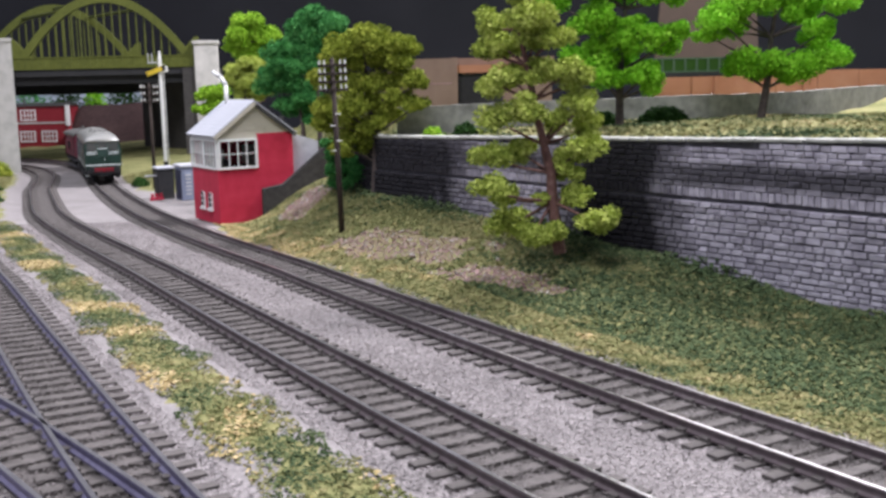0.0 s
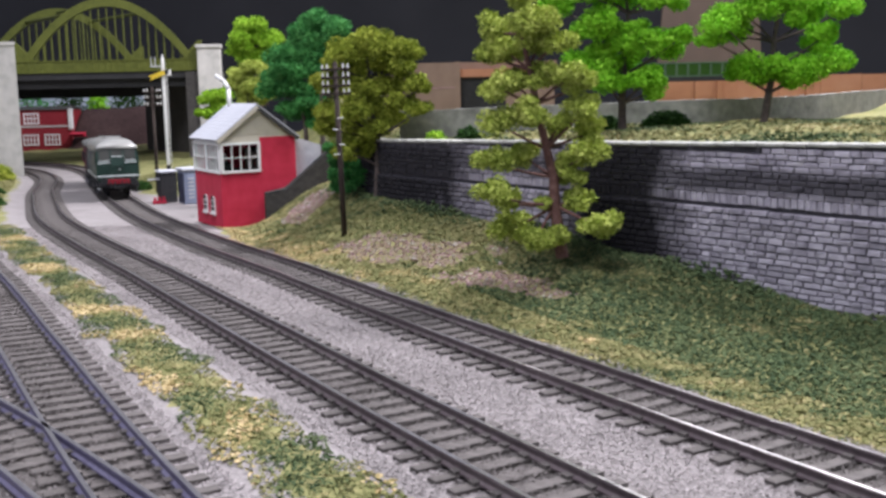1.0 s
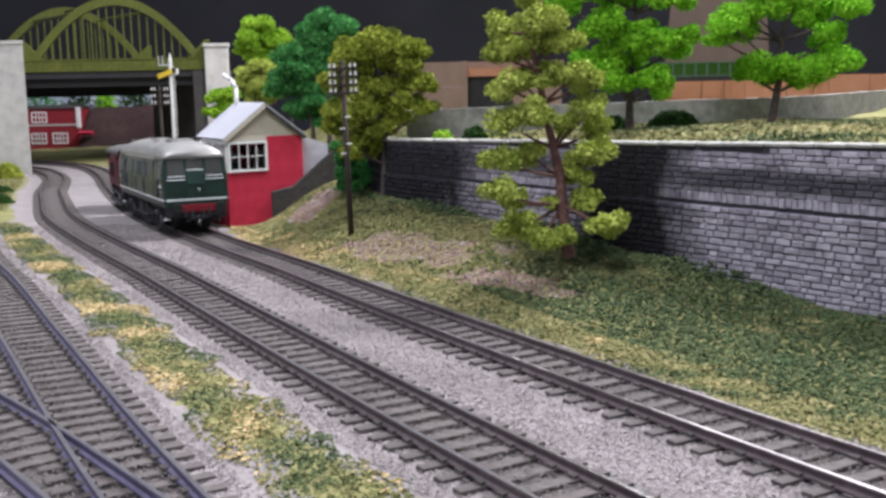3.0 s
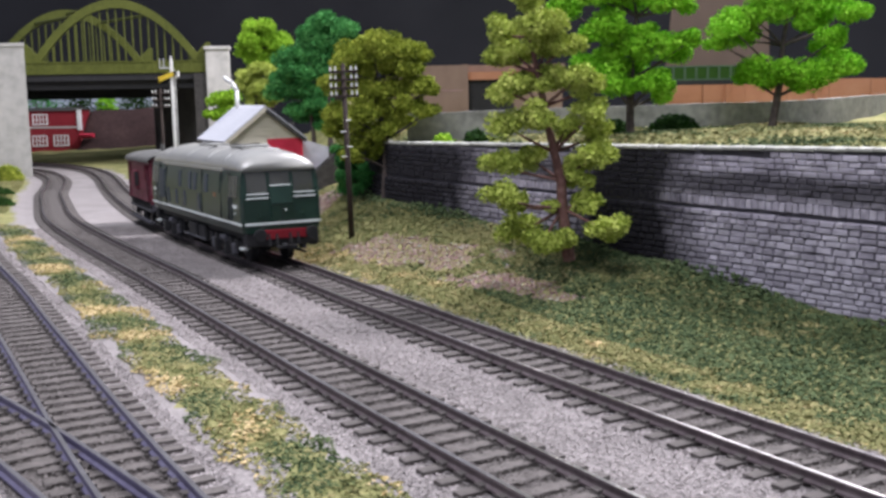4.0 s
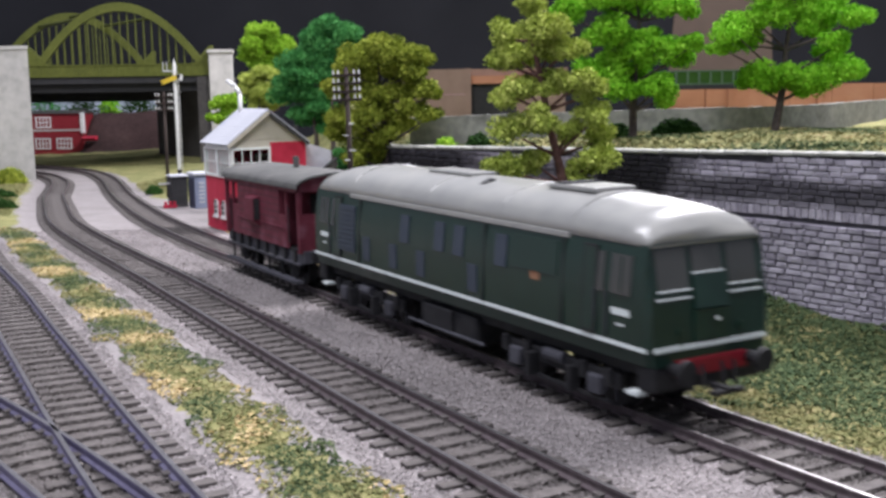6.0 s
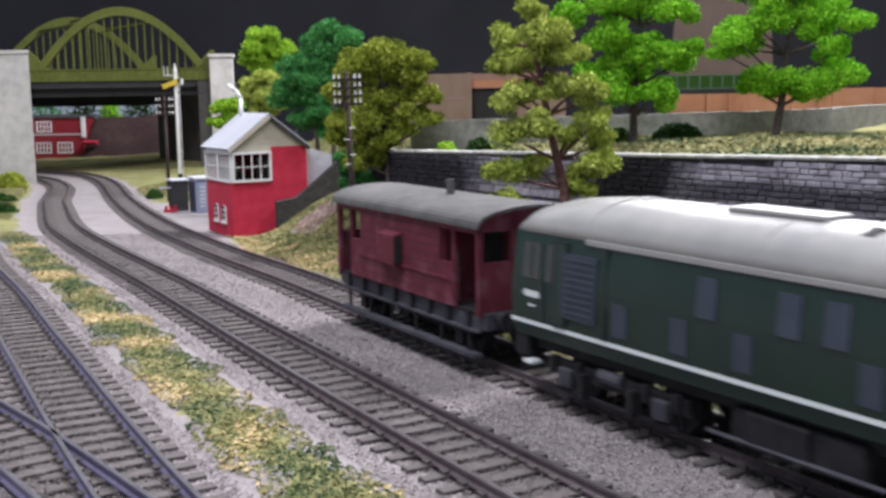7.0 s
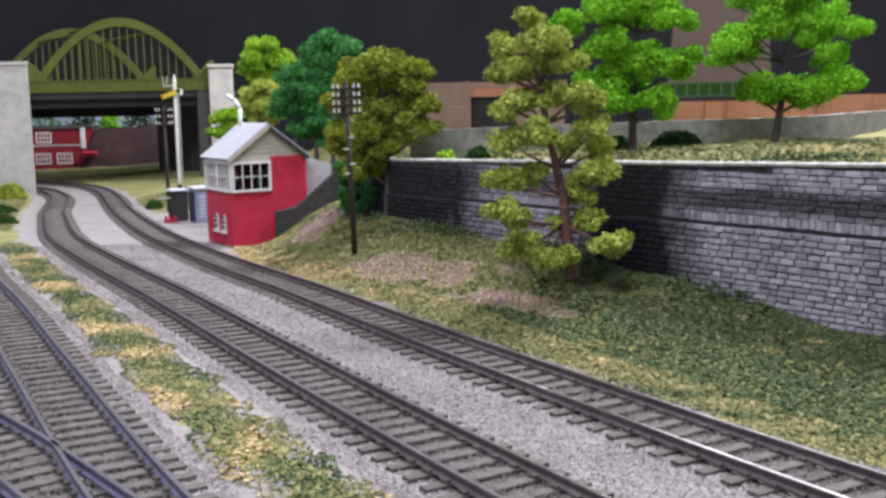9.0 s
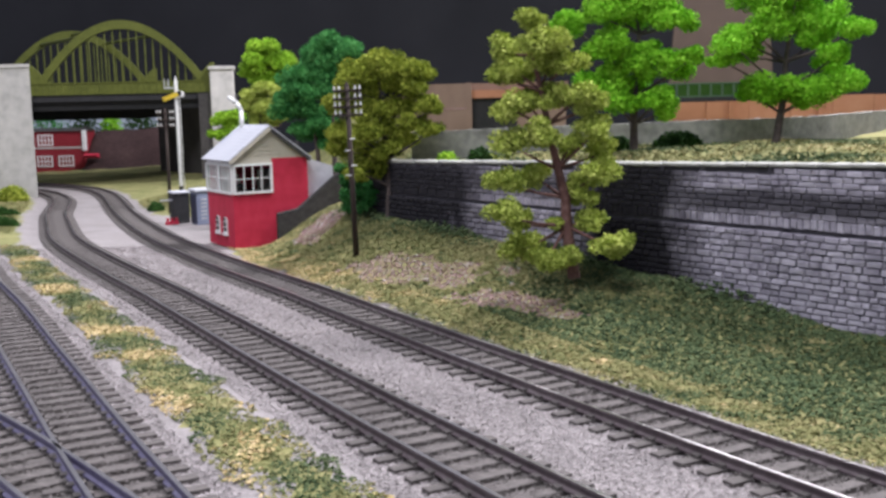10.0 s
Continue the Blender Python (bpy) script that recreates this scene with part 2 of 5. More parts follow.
WHITE = material("white_paint", [(0.62, 0.62, 0.60), (0.78, 0.78, 0.77)], 200, rough=0.6, bump=0.1)
RED = material("red_paint", [(0.38, 0.016, 0.04), (0.47, 0.025, 0.058), (0.53, 0.04, 0.078)], 160, rough=0.65, bump=0.1)
SLATE = material("pale_slate", [(0.34, 0.35, 0.39), (0.45, 0.46, 0.50), (0.52, 0.53, 0.57)], 260, rough=0.8, bump=0.3)
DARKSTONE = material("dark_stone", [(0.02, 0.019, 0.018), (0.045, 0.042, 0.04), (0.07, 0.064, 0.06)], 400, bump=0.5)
BLUEGREY = material("blue_grey_paint", [(0.20, 0.23, 0.32), (0.27, 0.30, 0.40)], 300, rough=0.7)
NAVY = material("navy_paint", [(0.02, 0.022, 0.04), (0.03, 0.035, 0.07)], 300, rough=0.6)
WOOD = material("creosoted_wood", [(0.022, 0.016, 0.014), (0.05, 0.036, 0.03)], 400, bump=0.3)
CHINA = material("white_porcelain", [(0.62, 0.62, 0.58), (0.75, 0.75, 0.72)], 100, rough=0.3, bump=0.0)
YELLOW = material("yellow_paint", [(0.58, 0.40, 0.03), (0.68, 0.50, 0.05)], 100, rough=0.5, bump=0.0)
BARK = material("reddish_bark", [(0.06, 0.03, 0.026), (0.14, 0.07, 0.06), (0.24, 0.15, 0.13)], 500, bump=0.5)
GREYBARK = material("grey_bark", [(0.03, 0.024, 0.022), (0.07, 0.055, 0.05), (0.14, 0.11, 0.10)], 500, bump=0.5)
LEAF_OLIVE = material("olive_foliage", [(0.14, 0.19, 0.03), (0.33, 0.41, 0.07), (0.55, 0.60, 0.16)], 240, coarse=60, island=0.32, bump=0.0, spec=0.1)
LEAF_DARKOLIVE = material("dark_olive_foliage", [(0.075, 0.105, 0.012), (0.20, 0.25, 0.028), (0.42, 0.46, 0.08)], 240, coarse=60, island=0.32, bump=0.0, spec=0.1)
LEAF_BRIGHT = material("bright_green_foliage", [(0.075, 0.24, 0.010), (0.18, 0.47, 0.02), (0.34, 0.66, 0.065)], 240, coarse=60, island=0.32, bump=0.0, spec=0.1)
LEAF_BLUE = material("deep_green_foliage", [(0.018, 0.085, 0.022), (0.045, 0.20, 0.05), (0.12, 0.35, 0.10)], 240, coarse=60, island=0.32, bump=0.0, spec=0.1)
LEAF_LIME = material("lime_foliage", [(0.08, 0.18, 0.01), (0.22, 0.42, 0.025), (0.40, 0.60, 0.07)], 240, coarse=60, island=0.32, bump=0.0, spec=0.1)
HEDGE = material("dark_hedge", [(0.012, 0.035, 0.008), (0.03, 0.075, 0.015)], 240, island=0.5, bump=0.0, spec=0.1)
CARD = material("brown_card", [(0.17, 0.115, 0.085), (0.22, 0.15, 0.115), (0.25, 0.175, 0.135)], 90, coarse=20, rough=0.8, bump=0.1)
TERRACOTTA = material("terracotta_board", [(0.30, 0.135, 0.075), (0.38, 0.175, 0.10), (0.42, 0.21, 0.125)], 90, coarse=20, rough=0.75, bump=0.1)
BROWN_PATCH = material("brown_hardboard", [(0.075, 0.055, 0.045), (0.10, 0.072, 0.06)], 60, coarse=6, rough=0.9, bump=0.0)
HEATH = material("brown_heather", [(0.02, 0.012, 0.012), (0.042, 0.022, 0.021), (0.065, 0.038, 0.034)], 200, coarse=30, bump=0.4)
SKYPAINT = material("painted_sky", [(0.26, 0.31, 0.38), (0.38, 0.42, 0.48)], 8, coarse=4, rough=0.95, bump=0.0)
# Brick red lowered: the bridge's shadow on the house is in this colour.
BRICK = material("shaded_red_brick", [(0.20, 0.014, 0.022), (0.27, 0.024, 0.034)], 300, rough=0.8)
GLASS = glass("clear_glass")
DARK = material("dark_interior", [(0.02, 0.02, 0.02), (0.05, 0.048, 0.045)], 80, rough=0.8, bump=0.0)
DIRT = material("earth", [(0.17, 0.10, 0.095), (0.32, 0.20, 0.20), (0.46, 0.33, 0.34)], 500, bump=0.5)


# ---------------------------------------------------------------- ground
FOOT = Line([(700, -420), (405, -23), (225, 217), (182, 274), (137, 334), (69, 424), (22, 488), (-23, 548), (-48, 600), (-62, 670), (-80, 760), (-115, 880), (-150, 1000), (-165, 1150), (-170, 1320)])


def smooth(t):
    t = np.clip(t, 0, 1)
    return t * t * (3 - 2 * t)


def lumps(x, y, size, seed):
    """Smooth irregular field in -1..1."""
    rng = np.random.RandomState(seed)
    z = np.zeros_like(x)
    for k in range(9):
        a = rng.uniform(0, 2 * math.pi)
        w = rng.uniform(0.6, 1.6) * 2 * math.pi / size
        z += np.sin((x * math.cos(a) + y * math.sin(a)) * w + rng.uniform(0, 6.28))
    return z / 4.0


def survey(x, y):
    """Distances that shape the ground."""
    q, k = np.stack([x, y], 1), spread(y)
    p = q * k[:, None]
    return dict(a=LINE_A.away(p)[0], b=LINE_B.away(p)[0], c=LINE_C.away(p)[0], d=LINE_D.away(p)[0], w=FOOT.away(q)[0])


def foot_height(y):
    return np.interp(y, [250, 334, 424, 548, 620, 760, 1000], [-3, 0, 11, 19, 20, 16, 12])


def top_height(y):
    return np.interp(y, [250, 334, 424, 548, 600, 700, 1000], [55.0, 53.2, 50.5, 47.0, 46.0, 46.0, 46.0])


def ground_height(x, y, g=None):
    g = g or survey(x, y)
    flat = np.interp(y, [0, 500, 560, 600, 630, 680, 720, 2000], [14, 14, 20, 34, 46, 82, 95, 95])
    run = np.maximum(g["a"] - flat, 0)
    t = run / (run + np.maximum(-g["w"], 0) + 1e-6)
    low = -3.6 + (foot_height(y) + 3.6) * smooth(t) ** 0.9
    low = low + np.where(t > 0.05, lumps(x, y, 45, 3) * 0.8, 0)
    back = np.maximum(g["w"], 0)
    top = top_height(y) - 1.0 + 6 * smooth((back - 8) / 80) + 10 * smooth((y - 600) / 150) * smooth(back / 90) + lumps(x, y, 60, 5) * 0.7 * smooth(back / 20)
    edge = np.interp(x, [-14, 40, 150, 210, 300, 460], [580, 569, 560, 604, 716, 955])
    top = top - np.where(x > -14, 26 * smooth((y - edge - 6) / 30), 0)
    walled = y < 600
    up = np.where(walled, smooth((back - 3.2) / 1.5), smooth(back / 70))
    # soft mound of grass beside the far line
    mound = 7 * np.exp(-((x + 215) / 26) ** 2 - ((y - 940) / 75) ** 2)
    left = np.where((g["b"] < -26) & (g["c"] > 19), 1.2, 0.0)
    return low * (1 - up) + top * up + mound + left + np.where(g["a"] < 14, lumps(x, y, 7, 9) * 0.12, 0)


GRID = {}


def build_ground():
    xs, ys = np.arange(-760, 761, 3.5), np.arange(-480, 1501, 3.5)
    gx, gy = np.meshgrid(xs, ys)
    x, y = gx.ravel(), gy.ravel()
    g = survey(x, y)
    z = ground_height(x, y, g)
    nx, ny = len(xs), len(ys)
    GRID.update(nx=nx, ny=ny, z=z.reshape(ny, nx), **{k: v.reshape(ny, nx) for k, v in g.items()})
    i = (np.arange(ny - 1)[:, None] * nx + np.arange(nx - 1)[None]).ravel()
    faces = np.stack([i, i + 1, i + 1 + nx, i + nx], 1)
    ob = sheet("ground", np.stack([x, y, z], 1), faces, BALLAST, smooth=True)
    me = ob.data
    me.materials.append(GRASS)
    me.materials.append(TRACKBED)
    fx, fy = x[faces].mean(1), y[faces].mean(1)
    f = {k: v[faces].mean(1) for k, v in g.items()}
    wob = lumps(fx, fy, 30, 11) * 3
    idx = np.zeros(len(faces), int)
    strip = (f["b"] < -28 + wob) & (f["c"] > 25 + wob) & (fy < 640)
    yard = (fy > 575) & (f["a"] < np.interp(fy, [575, 610, 640, 680, 740, 800, 830], [19, 27, 33, 56, 70, 60, 24]) + wob)
    bank = (f["a"] > 19 + wob) & ~yard
    left = (fy > 655) & (f["b"] < -30 + wob)
    bed = np.minimum(np.abs(f["a"]), np.minimum(np.abs(f["b"]), np.minimum(np.abs(f["c"]), np.abs(f["d"])))) < 10.5
    idx[strip | bank | left] = 1
    idx[bed] = 2
    me.polygons.foreach_set("material_index", idx)
    tagged(ob, "model ground of grey ballast and grassy banks", "ground", kind="structure")
    return ob


GROUND = build_ground()


def read_grid(name, x, y):
    """Look a field of the ground grid up at many points."""
    i = np.clip((np.asarray(x) + 760) / 3.5, 0, GRID["nx"] - 1.001)
    j = np.clip((np.asarray(y) + 480) / 3.5, 0, GRID["ny"] - 1.001)
    a, b = i.astype(int), j.astype(int)
    u, v = i - a, j - b
    f = GRID[name]
    return f[b, a] * (1 - u) * (1 - v) + f[b, a + 1] * u * (1 - v) + f[b + 1, a] * (1 - u) * v + f[b + 1, a + 1] * u * v


def near_survey(x, y):
    return {k: read_grid(k, x, y) for k in "abcdw"}


def near_height(x, y):
    return read_grid("z", x, y)


# ---------------------------------------------------------------- tracks
def rail_profile_mesh(line, off, s0, s1, name, parent, side):
    """A flat-bottomed rail along a line: brown sides, bright head."""
    ss = np.arange(s0, s1, 4.0)
    prof = [(-1.1, -2.5), (1.1, -2.5), (1.1, -2.1), (0.35, -1.7), (0.35, -0.9), (0.55, -0.6), (0.5, 0.0), (-0.5, 0.0), (-0.55, -0.6), (-0.35, -0.9), (-0.35, -1.7), (-1.1, -2.1)]
    v, f = [], []
    k = len(prof)
    for s in ss:
        lift = float(track_level(line.at(s)[1]))
        for o, z in prof:
            p = line.at(s, off + o)
            v.append((p[0], p[1], z + lift))
    for i in range(len(ss) - 1):
        for j in range(k):
            f.append((i * k + j, i * k + (j + 1) % k, (i + 1) * k + (j + 1) % k, (i + 1) * k + j))
    ob = sheet(name, v, f, side, as_is=True)
    ob.data.materials.append(STEEL)
    ob.data.polygons.foreach_set("material_index", [1 if j % k == 6 else 0 for j in range(len(f))])
    ob.parent = parent
    return ob


def sleeper_mesh():
    bm = boxed(-1.6, 1.6, -15.5, 15.5, -4.2, -2.55, 0.15)
    for y in (-8.6, 8.6):
        box(bm, -1.2, 1.2, y - 2.0, y - 0.5, -2.6, -1.75)
        box(bm, -1.2, 1.2, y + 0.5, y + 2.0, -2.6, -1.75)
    return mesh_of("sleeper", bm, SLEEPER)


SLEEPER_MESH = sleeper_mesh()


def build_track(line, s0, s1, label, pitch=7.5, rails=(-8.6, 8.6), clear=None, side=None):
    t = thing("railway_track", (0, 0, 0), label, "railway track", "tracks")
    rng = random.Random(int(line.length))
    s = s0
    while s < s1:
        x, y = line.at(s)
        if clear and abs(clear.away([(x, y)])[0][0]) < 13:
            s += pitch
            continue
        piece("sleeper", SLEEPER_MESH, t, mm(x, y, track_level(y) + rng.uniform(-0.15, 0.1), 0, 0, line.turn(s) + rng.uniform(-1, 1)))
        s += pitch
    for off in rails:
        rail_profile_mesh(line, off, s0, s1, "rail", t, side or RUST)
    return t


build_track(LINE_A, 0, LINE_A.length, "single track with bright rail heads on grey ballast")
build_track(LINE_B, 0, LINE_B.length, "weathered brown track with dark rails on grey ballast")
build_track(LINE_C, 0, LINE_C.length, "dark siding track with bluish rails and turnout crossing", side=BLUE_SHEEN_RAIL)
build_track(LINE_D, 0, LINE_D.length, "diverging siding track that crosses a turnout", clear=LINE_C, side=BLUE_SHEEN_RAIL)


# ---------------------------------------------------------------- retaining wall
def block(w, h, d, rng):
    """A stone with a slightly uneven, worn front; its back is open inside the wall. x along the wall, -y out."""
    e = min(w, h) * 0.12
    j = lambda: rng.uniform(-0.17, 0.17)
    back = [(0, 0.4, 0), (w, 0.4, 0), (w, 0.4, h), (0, 0.4, h)]
    mid = [(j(), -d * 0.5, j()), (w + j(), -d * 0.5, j()), (w + j(), -d * 0.5, h + j()), (j(), -d * 0.5, h + j())]
    front = [(e + j(), -d + j(), e), (w - e + j(), -d + j(), e), (w - e + j(), -d + j(), h - e), (e + j(), -d + j(), h - e)]
    v = back + mid + front
    f = []
    for a in (0, 4):
        for i in range(4):
            f.append((a + i, a + (i + 1) % 4, a + 4 + (i + 1) % 4, a + 4 + i))
    f.append((8, 9, 10, 11))
    return v, f


def build_wall():
    w = thing("wall_retaining", (0, 0, 0), "grey coursed stone retaining wall stained with soot", "wall", kind="structure")
    v, f = [], []
    ss = [s for s in np.arange(0, FOOT.length, 6.0) if FOOT.at(s)[1] < 606]
    for s in ss:
        a, b = FOOT.at(s, 0.2), FOOT.at(s, 9)
        zt = float(top_height(np.array([a[1]]))[0])
        v += [(a[0], a[1], -12), (a[0], a[1], zt), (b[0], b[1], zt), (b[0], b[1], -12)]
    k = 4
    for i in range(len(ss) - 1):
        for j in range(k):
            f.append((k * i + j, k * i + (j + 1) % k, k * i + k + (j + 1) % k, k * i + k + j))
    f += [(0, 1, 2, 3), tuple(k * (len(ss) - 1) + j for j in (3, 2, 1, 0))]
    core = sheet("core", v, f, MORTAR)
    core.parent = w
    # coping slabs
    rng = random.Random(4)
    s, stop = 700.0, ss[-1]
    while s < stop:
        n = rng.uniform(8, 11)
        (x, y), zt = FOOT.at(s, 4.0), float(top_height(np.array([FOOT.at(s)[1]]))[0])
        part("coping_stone", boxed(-n / 2 + 0.2, n / 2 - 0.2, -5.0, 5.0, 0, 1.1, 0.25), COPING, w).matrix_basis = mm(*far([(x, y, zt + rng.uniform(-0.1, 0.1))])[0], 0, 0, FOOT.turn(s)) @ Matrix.Scale(float(spread(y)), 4)
        s += n
    # courses of stone
    shared = []
    for i in range(14):
        r = random.Random(i)
        vv, ff = block(1, 1, 1, r)
        shared.append((vv, ff))
    rest_v, rest_f, count = [], [], 0
    z = -6.0
    kinds = {}
    while z < 56:
        soldier = 31.6 < z < 33.5
        h = 3.6 if soldier else rng.choice((1.9, 2.1, 2.2, 2.5))
        gap = 0.32
        s = 700 + rng.uniform(0, 4)
        while s < stop:
            wd = rng.uniform(2.2, 2.9) if soldier else rng.choice((3.0, 3.8, 4.6, 5.4, 6.2)) * rng.uniform(0.9, 1.1)
            hh = h
            x, y = FOOT.at(s)
            zt = float(top_height(np.array([y]))[0])
            top = z + hh
            if top < zt - 0.2 and z > float(foot_height(np.array([y]))[0]) - 6:
                depth = rng.uniform(0.42, 0.72) + (1.1 if z < 31 else 0.0)
                near = 745 < s < 905 and z > 10 and count < 300 and not soldier
                key = (round(wd * 2) / 2, hh)
                if near:
                    if key not in kinds:
                        r = random.Random(int(key[0] * 10 + hh * 100))
                        vv, ff = block(key[0] - gap, hh - gap, 0.8, r)
                        me = bpy.data.meshes.new("stone")
                        me.from_pydata([(a * MM, b * MM, c * MM) for a, b, c in vv], [], ff)
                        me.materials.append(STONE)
                        kinds[key] = me
                    piece("stone", kinds[key], w, mm(x, y, z, 0, 0, FOOT.turn(s + wd / 2) + 180) @ mm(-key[0], 0.8 - depth, rng.uniform(-0.12, 0.12), rng.uniform(-0.9, 0.9), rng.uniform(-1.1, 1.1), rng.uniform(-0.9, 0.9)))
                    wd = key[0]
                    count += 1
                else:
                    vv, ff = block(wd - gap, hh - gap, depth, rng)
                    m = Matrix.Translation((x, y, z)) @ pose(0, 0, 0, 0, 0, FOOT.turn(s + wd / 2) + 180) @ Matrix.Translation((-wd, 0, rng.uniform(-0.12, 0.12))) @ pose(0, 0, 0, rng.uniform(-0.9, 0.9), rng.uniform(-1.1, 1.1), rng.uniform(-0.9, 0.9))
                    base = len(rest_v)
                    rest_v += [tuple(m @ Vector(q)) for q in vv]
                    rest_f += [tuple(base + i for i in q) for q in ff]
            s += wd
        z += h
        if 30.2 < z < 31.6:
            z = 31.9
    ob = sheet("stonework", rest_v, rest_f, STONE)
    ob.parent = w
    tagged(ob, kind="stuff")
    return w


build_wall()


def build_low_wall():
    """The low grey wall at the back of the upper level."""
    line = Line([(-14, 577), (10, 570), (40, 566), (100, 556), (150, 556), (210, 600), (300, 712), (380, 830), (460, 950)])
    w = thing("wall_upper", (0, 0, 0), "low weathered grey rendered wall behind the trees", "wall", kind="structure")
    v, f = [], []
    ss = np.arange(0, line.length, 5.0)
    rng = random.Random(8)
    for s in ss:
        a, b = line.at(s, 0), line.at(s, 5)
        z = 61.3 + 3.2 * min(1, max(0, a[0] / 140)) + 0.4 * math.sin(s / 40) + rng.uniform(-0.15, 0.15)
        v += [(a[0], a[1], 40), (a[0], a[1], z), (b[0], b[1], z), (b[0], b[1], 40)]
    for i in range(len(ss) - 1):
        for j in range(4):
            f.append((4 * i + j, 4 * i + (j + 1) % 4, 4 * i + 4 + (j + 1) % 4, 4 * i + 4 + j))
    f += [(0, 1, 2, 3), tuple(4 * (len(ss) - 1) + j for j in (3, 2, 1, 0))]
    ob = sheet("wall_face", v, f, material("stained_render", [(0.10, 0.10, 0.09), (0.20, 0.20, 0.185), (0.30, 0.30, 0.27)], 260, coarse=45, bump=0.4))
    ob.parent = w


build_low_wall()


# ---------------------------------------------------------------- signal box
def gable_outline(w, eave, ridge):
    return [(0, 0), (w, 0), (w, eave), (w / 2, ridge), (0, eave)]


def sash_window(parent, m, w, h, cols, rows, frame_t=1.0, bar=0.45):
    """A white window on a wall: local x along, z up, -y out."""
    win = part("window", box(box(box(box(bmesh.new(), 0, w, -0.9, 0.4, 0, frame_t), 0, w, -0.9, 0.4, h - frame_t, h),
                                  0, frame_t, -0.9, 0.4, frame_t, h - frame_t), w - frame_t, w, -0.9, 0.4, frame_t, h - frame_t), WHITE, parent, "white painted window frame")
    win.matrix_basis = m
    for i in range(1, cols):
        x = frame_t + (w - 2 * frame_t) * i / cols
        part("glazing_bar", boxed(x - bar / 2, x + bar / 2, -0.7, 0.2, frame_t, h - frame_t), WHITE, win)
    for i in range(1, rows):
        z = frame_t + (h - 2 * frame_t) * i / rows
        part("glazing_bar", boxed(frame_t, w - frame_t, -0.62, 0.1, z - bar / 2, z + bar / 2), WHITE, win)
    pane = part("pane", boxed(frame_t, w - frame_t, -0.15, 0.05, frame_t, h - frame_t), GLASS, win)
    pane.visible_shadow = False
    return win


def build_signal_box():
    # local x along the gable side, local y along the front, both away from the near corner
    b = thing("signal_box", (-117.5, 618, -3.6, 0, 0, 30.6), "red and cream wooden signal box with slate roof", "signal box")
    W, L, sill, head, eave, ridge = 46.0, 43.0, 31.0, 48.0, 50.5, 68.0
    # lower storey and the pieces of upper wall round the windows
    part("wall", boxed(0, W, 0, 1.5, 0, sill), RED, b, "smooth red painted wall")
    part("wall", boxed(0, 1.5, 1.5, L, 0, sill), RED, b)
    part("wall", boxed(W - 1.5, W, 1.5, L - 1.5, 0, eave), RED, b)
    part("wall", boxed(1.5, W, L - 1.5, L, 0, eave), RED, b)
    part("wall", boxed(24, W, 0, 1.5, sill, eave), RED, b)
    part("floor", boxed(1.5, W - 1.5, 1.5, L - 1.5, sill - 2, sill - 0.5), DARK, b)
    part("head_beam", boxed(0, 24, 0, 1.5, head, eave), CREAM, b)
    part("head_beam", boxed(0, 1.5, 1.5, L - 1.5, head, eave), WHITE, b)
    for y in (0.05, L - 1.5):
        g = prism(bmesh.new(), [(0, eave), (W, eave), (W / 2, ridge - 0.6)], y, y + 1.4, "y")
        part("gable", g, CREAM, b, "cream boarded gable")
    for i in range(1, 7):
        z = eave + i * 2.4
        half = (ridge - z) / (ridge - eave) * W / 2 - 1
        if half > 1:
            part("weatherboard", boxed(W / 2 - half, W / 2 + half, -0.18, 0.1, z - 0.12, z + 0.12), CREAM, b)
    # roof slopes with slate rows
    for side in (0, 1):
        a = math.atan2(ridge - eave, W / 2)
        n = (W / 2 + 1.6) / math.cos(a)
        roof = part("roof_slope", boxed(0, n, -1.6, L + 1.6, 0, 0.8), SLATE, b, "pale blue-grey slate roof slope")
        rows = 10
        for i in range(rows):
            s0, s1 = n * i / rows, n * (i + 1) / rows
            row = part("slate_course", boxed(-0.3, n / rows + 0.5, -1.7, L + 1.7, -0.12, 0.18), SLATE, roof)
            row.matrix_basis = mm(s0, 0, 0.95, 0, 1.6, 0)
        if side == 0:
            roof.matrix_basis = mm(-1.6, 0, eave - 1.6 * math.tan(a) + 0.2, 0, -math.degrees(a), 0)
        else:
            roof.matrix_basis = mm(W + 1.6, L, eave - 1.6 * math.tan(a) + 0.2, 0, -math.degrees(a), 180)
    part("ridge_tile", prism(bmesh.new(), [(W / 2 - 2, ridge - 0.4), (W / 2 + 2, ridge - 0.4), (W / 2, ridge + 1.6)], -1.6, L + 1.6, "y"), SLATE, b)
    for sx in (0, 1):
        a = math.atan2(ridge - eave, W / 2)
        bm = boxed(-0.2, (W / 2 + 1.8) / math.cos(a), -0.7, 0.5, -1.6, 0.3)
        part("bargeboard", bm, CREAM if sx == 0 else DARK, b).matrix_basis = mm(-1.8 if sx == 0 else W + 1.8, -1.2, eave - 1.8 * math.tan(a) + 0.2, 0, -math.degrees(a), 0 if sx == 0 else 180)
    # windows
    sash_window(b, mm(0.5, 0, sill), 23.5, head - sill, 4, 2, 1.3)
    for i in range(2):
        sash_window(b, mm(0, L - 0.4 - i * 21.2, sill, 0, 0, -90), 21.2, head - sill, 4, 2, 1.2)
    # lever frame and desk inside
    part("lever_frame", boxed(6, 10, 8, 36, sill - 0.5, sill + 5, 0.4), DARK, b)
    for i in range(8):
        part("lever", tube(bmesh.new(), (8, 10 + i * 3.4, sill + 4), (7, 10 + i * 3.4, sill + 11), 0.4), STEEL, b)
    part("cupboard", boxed(30, 40, 30, 40, sill - 0.5, sill + 11, 0.4), CREAM, b)
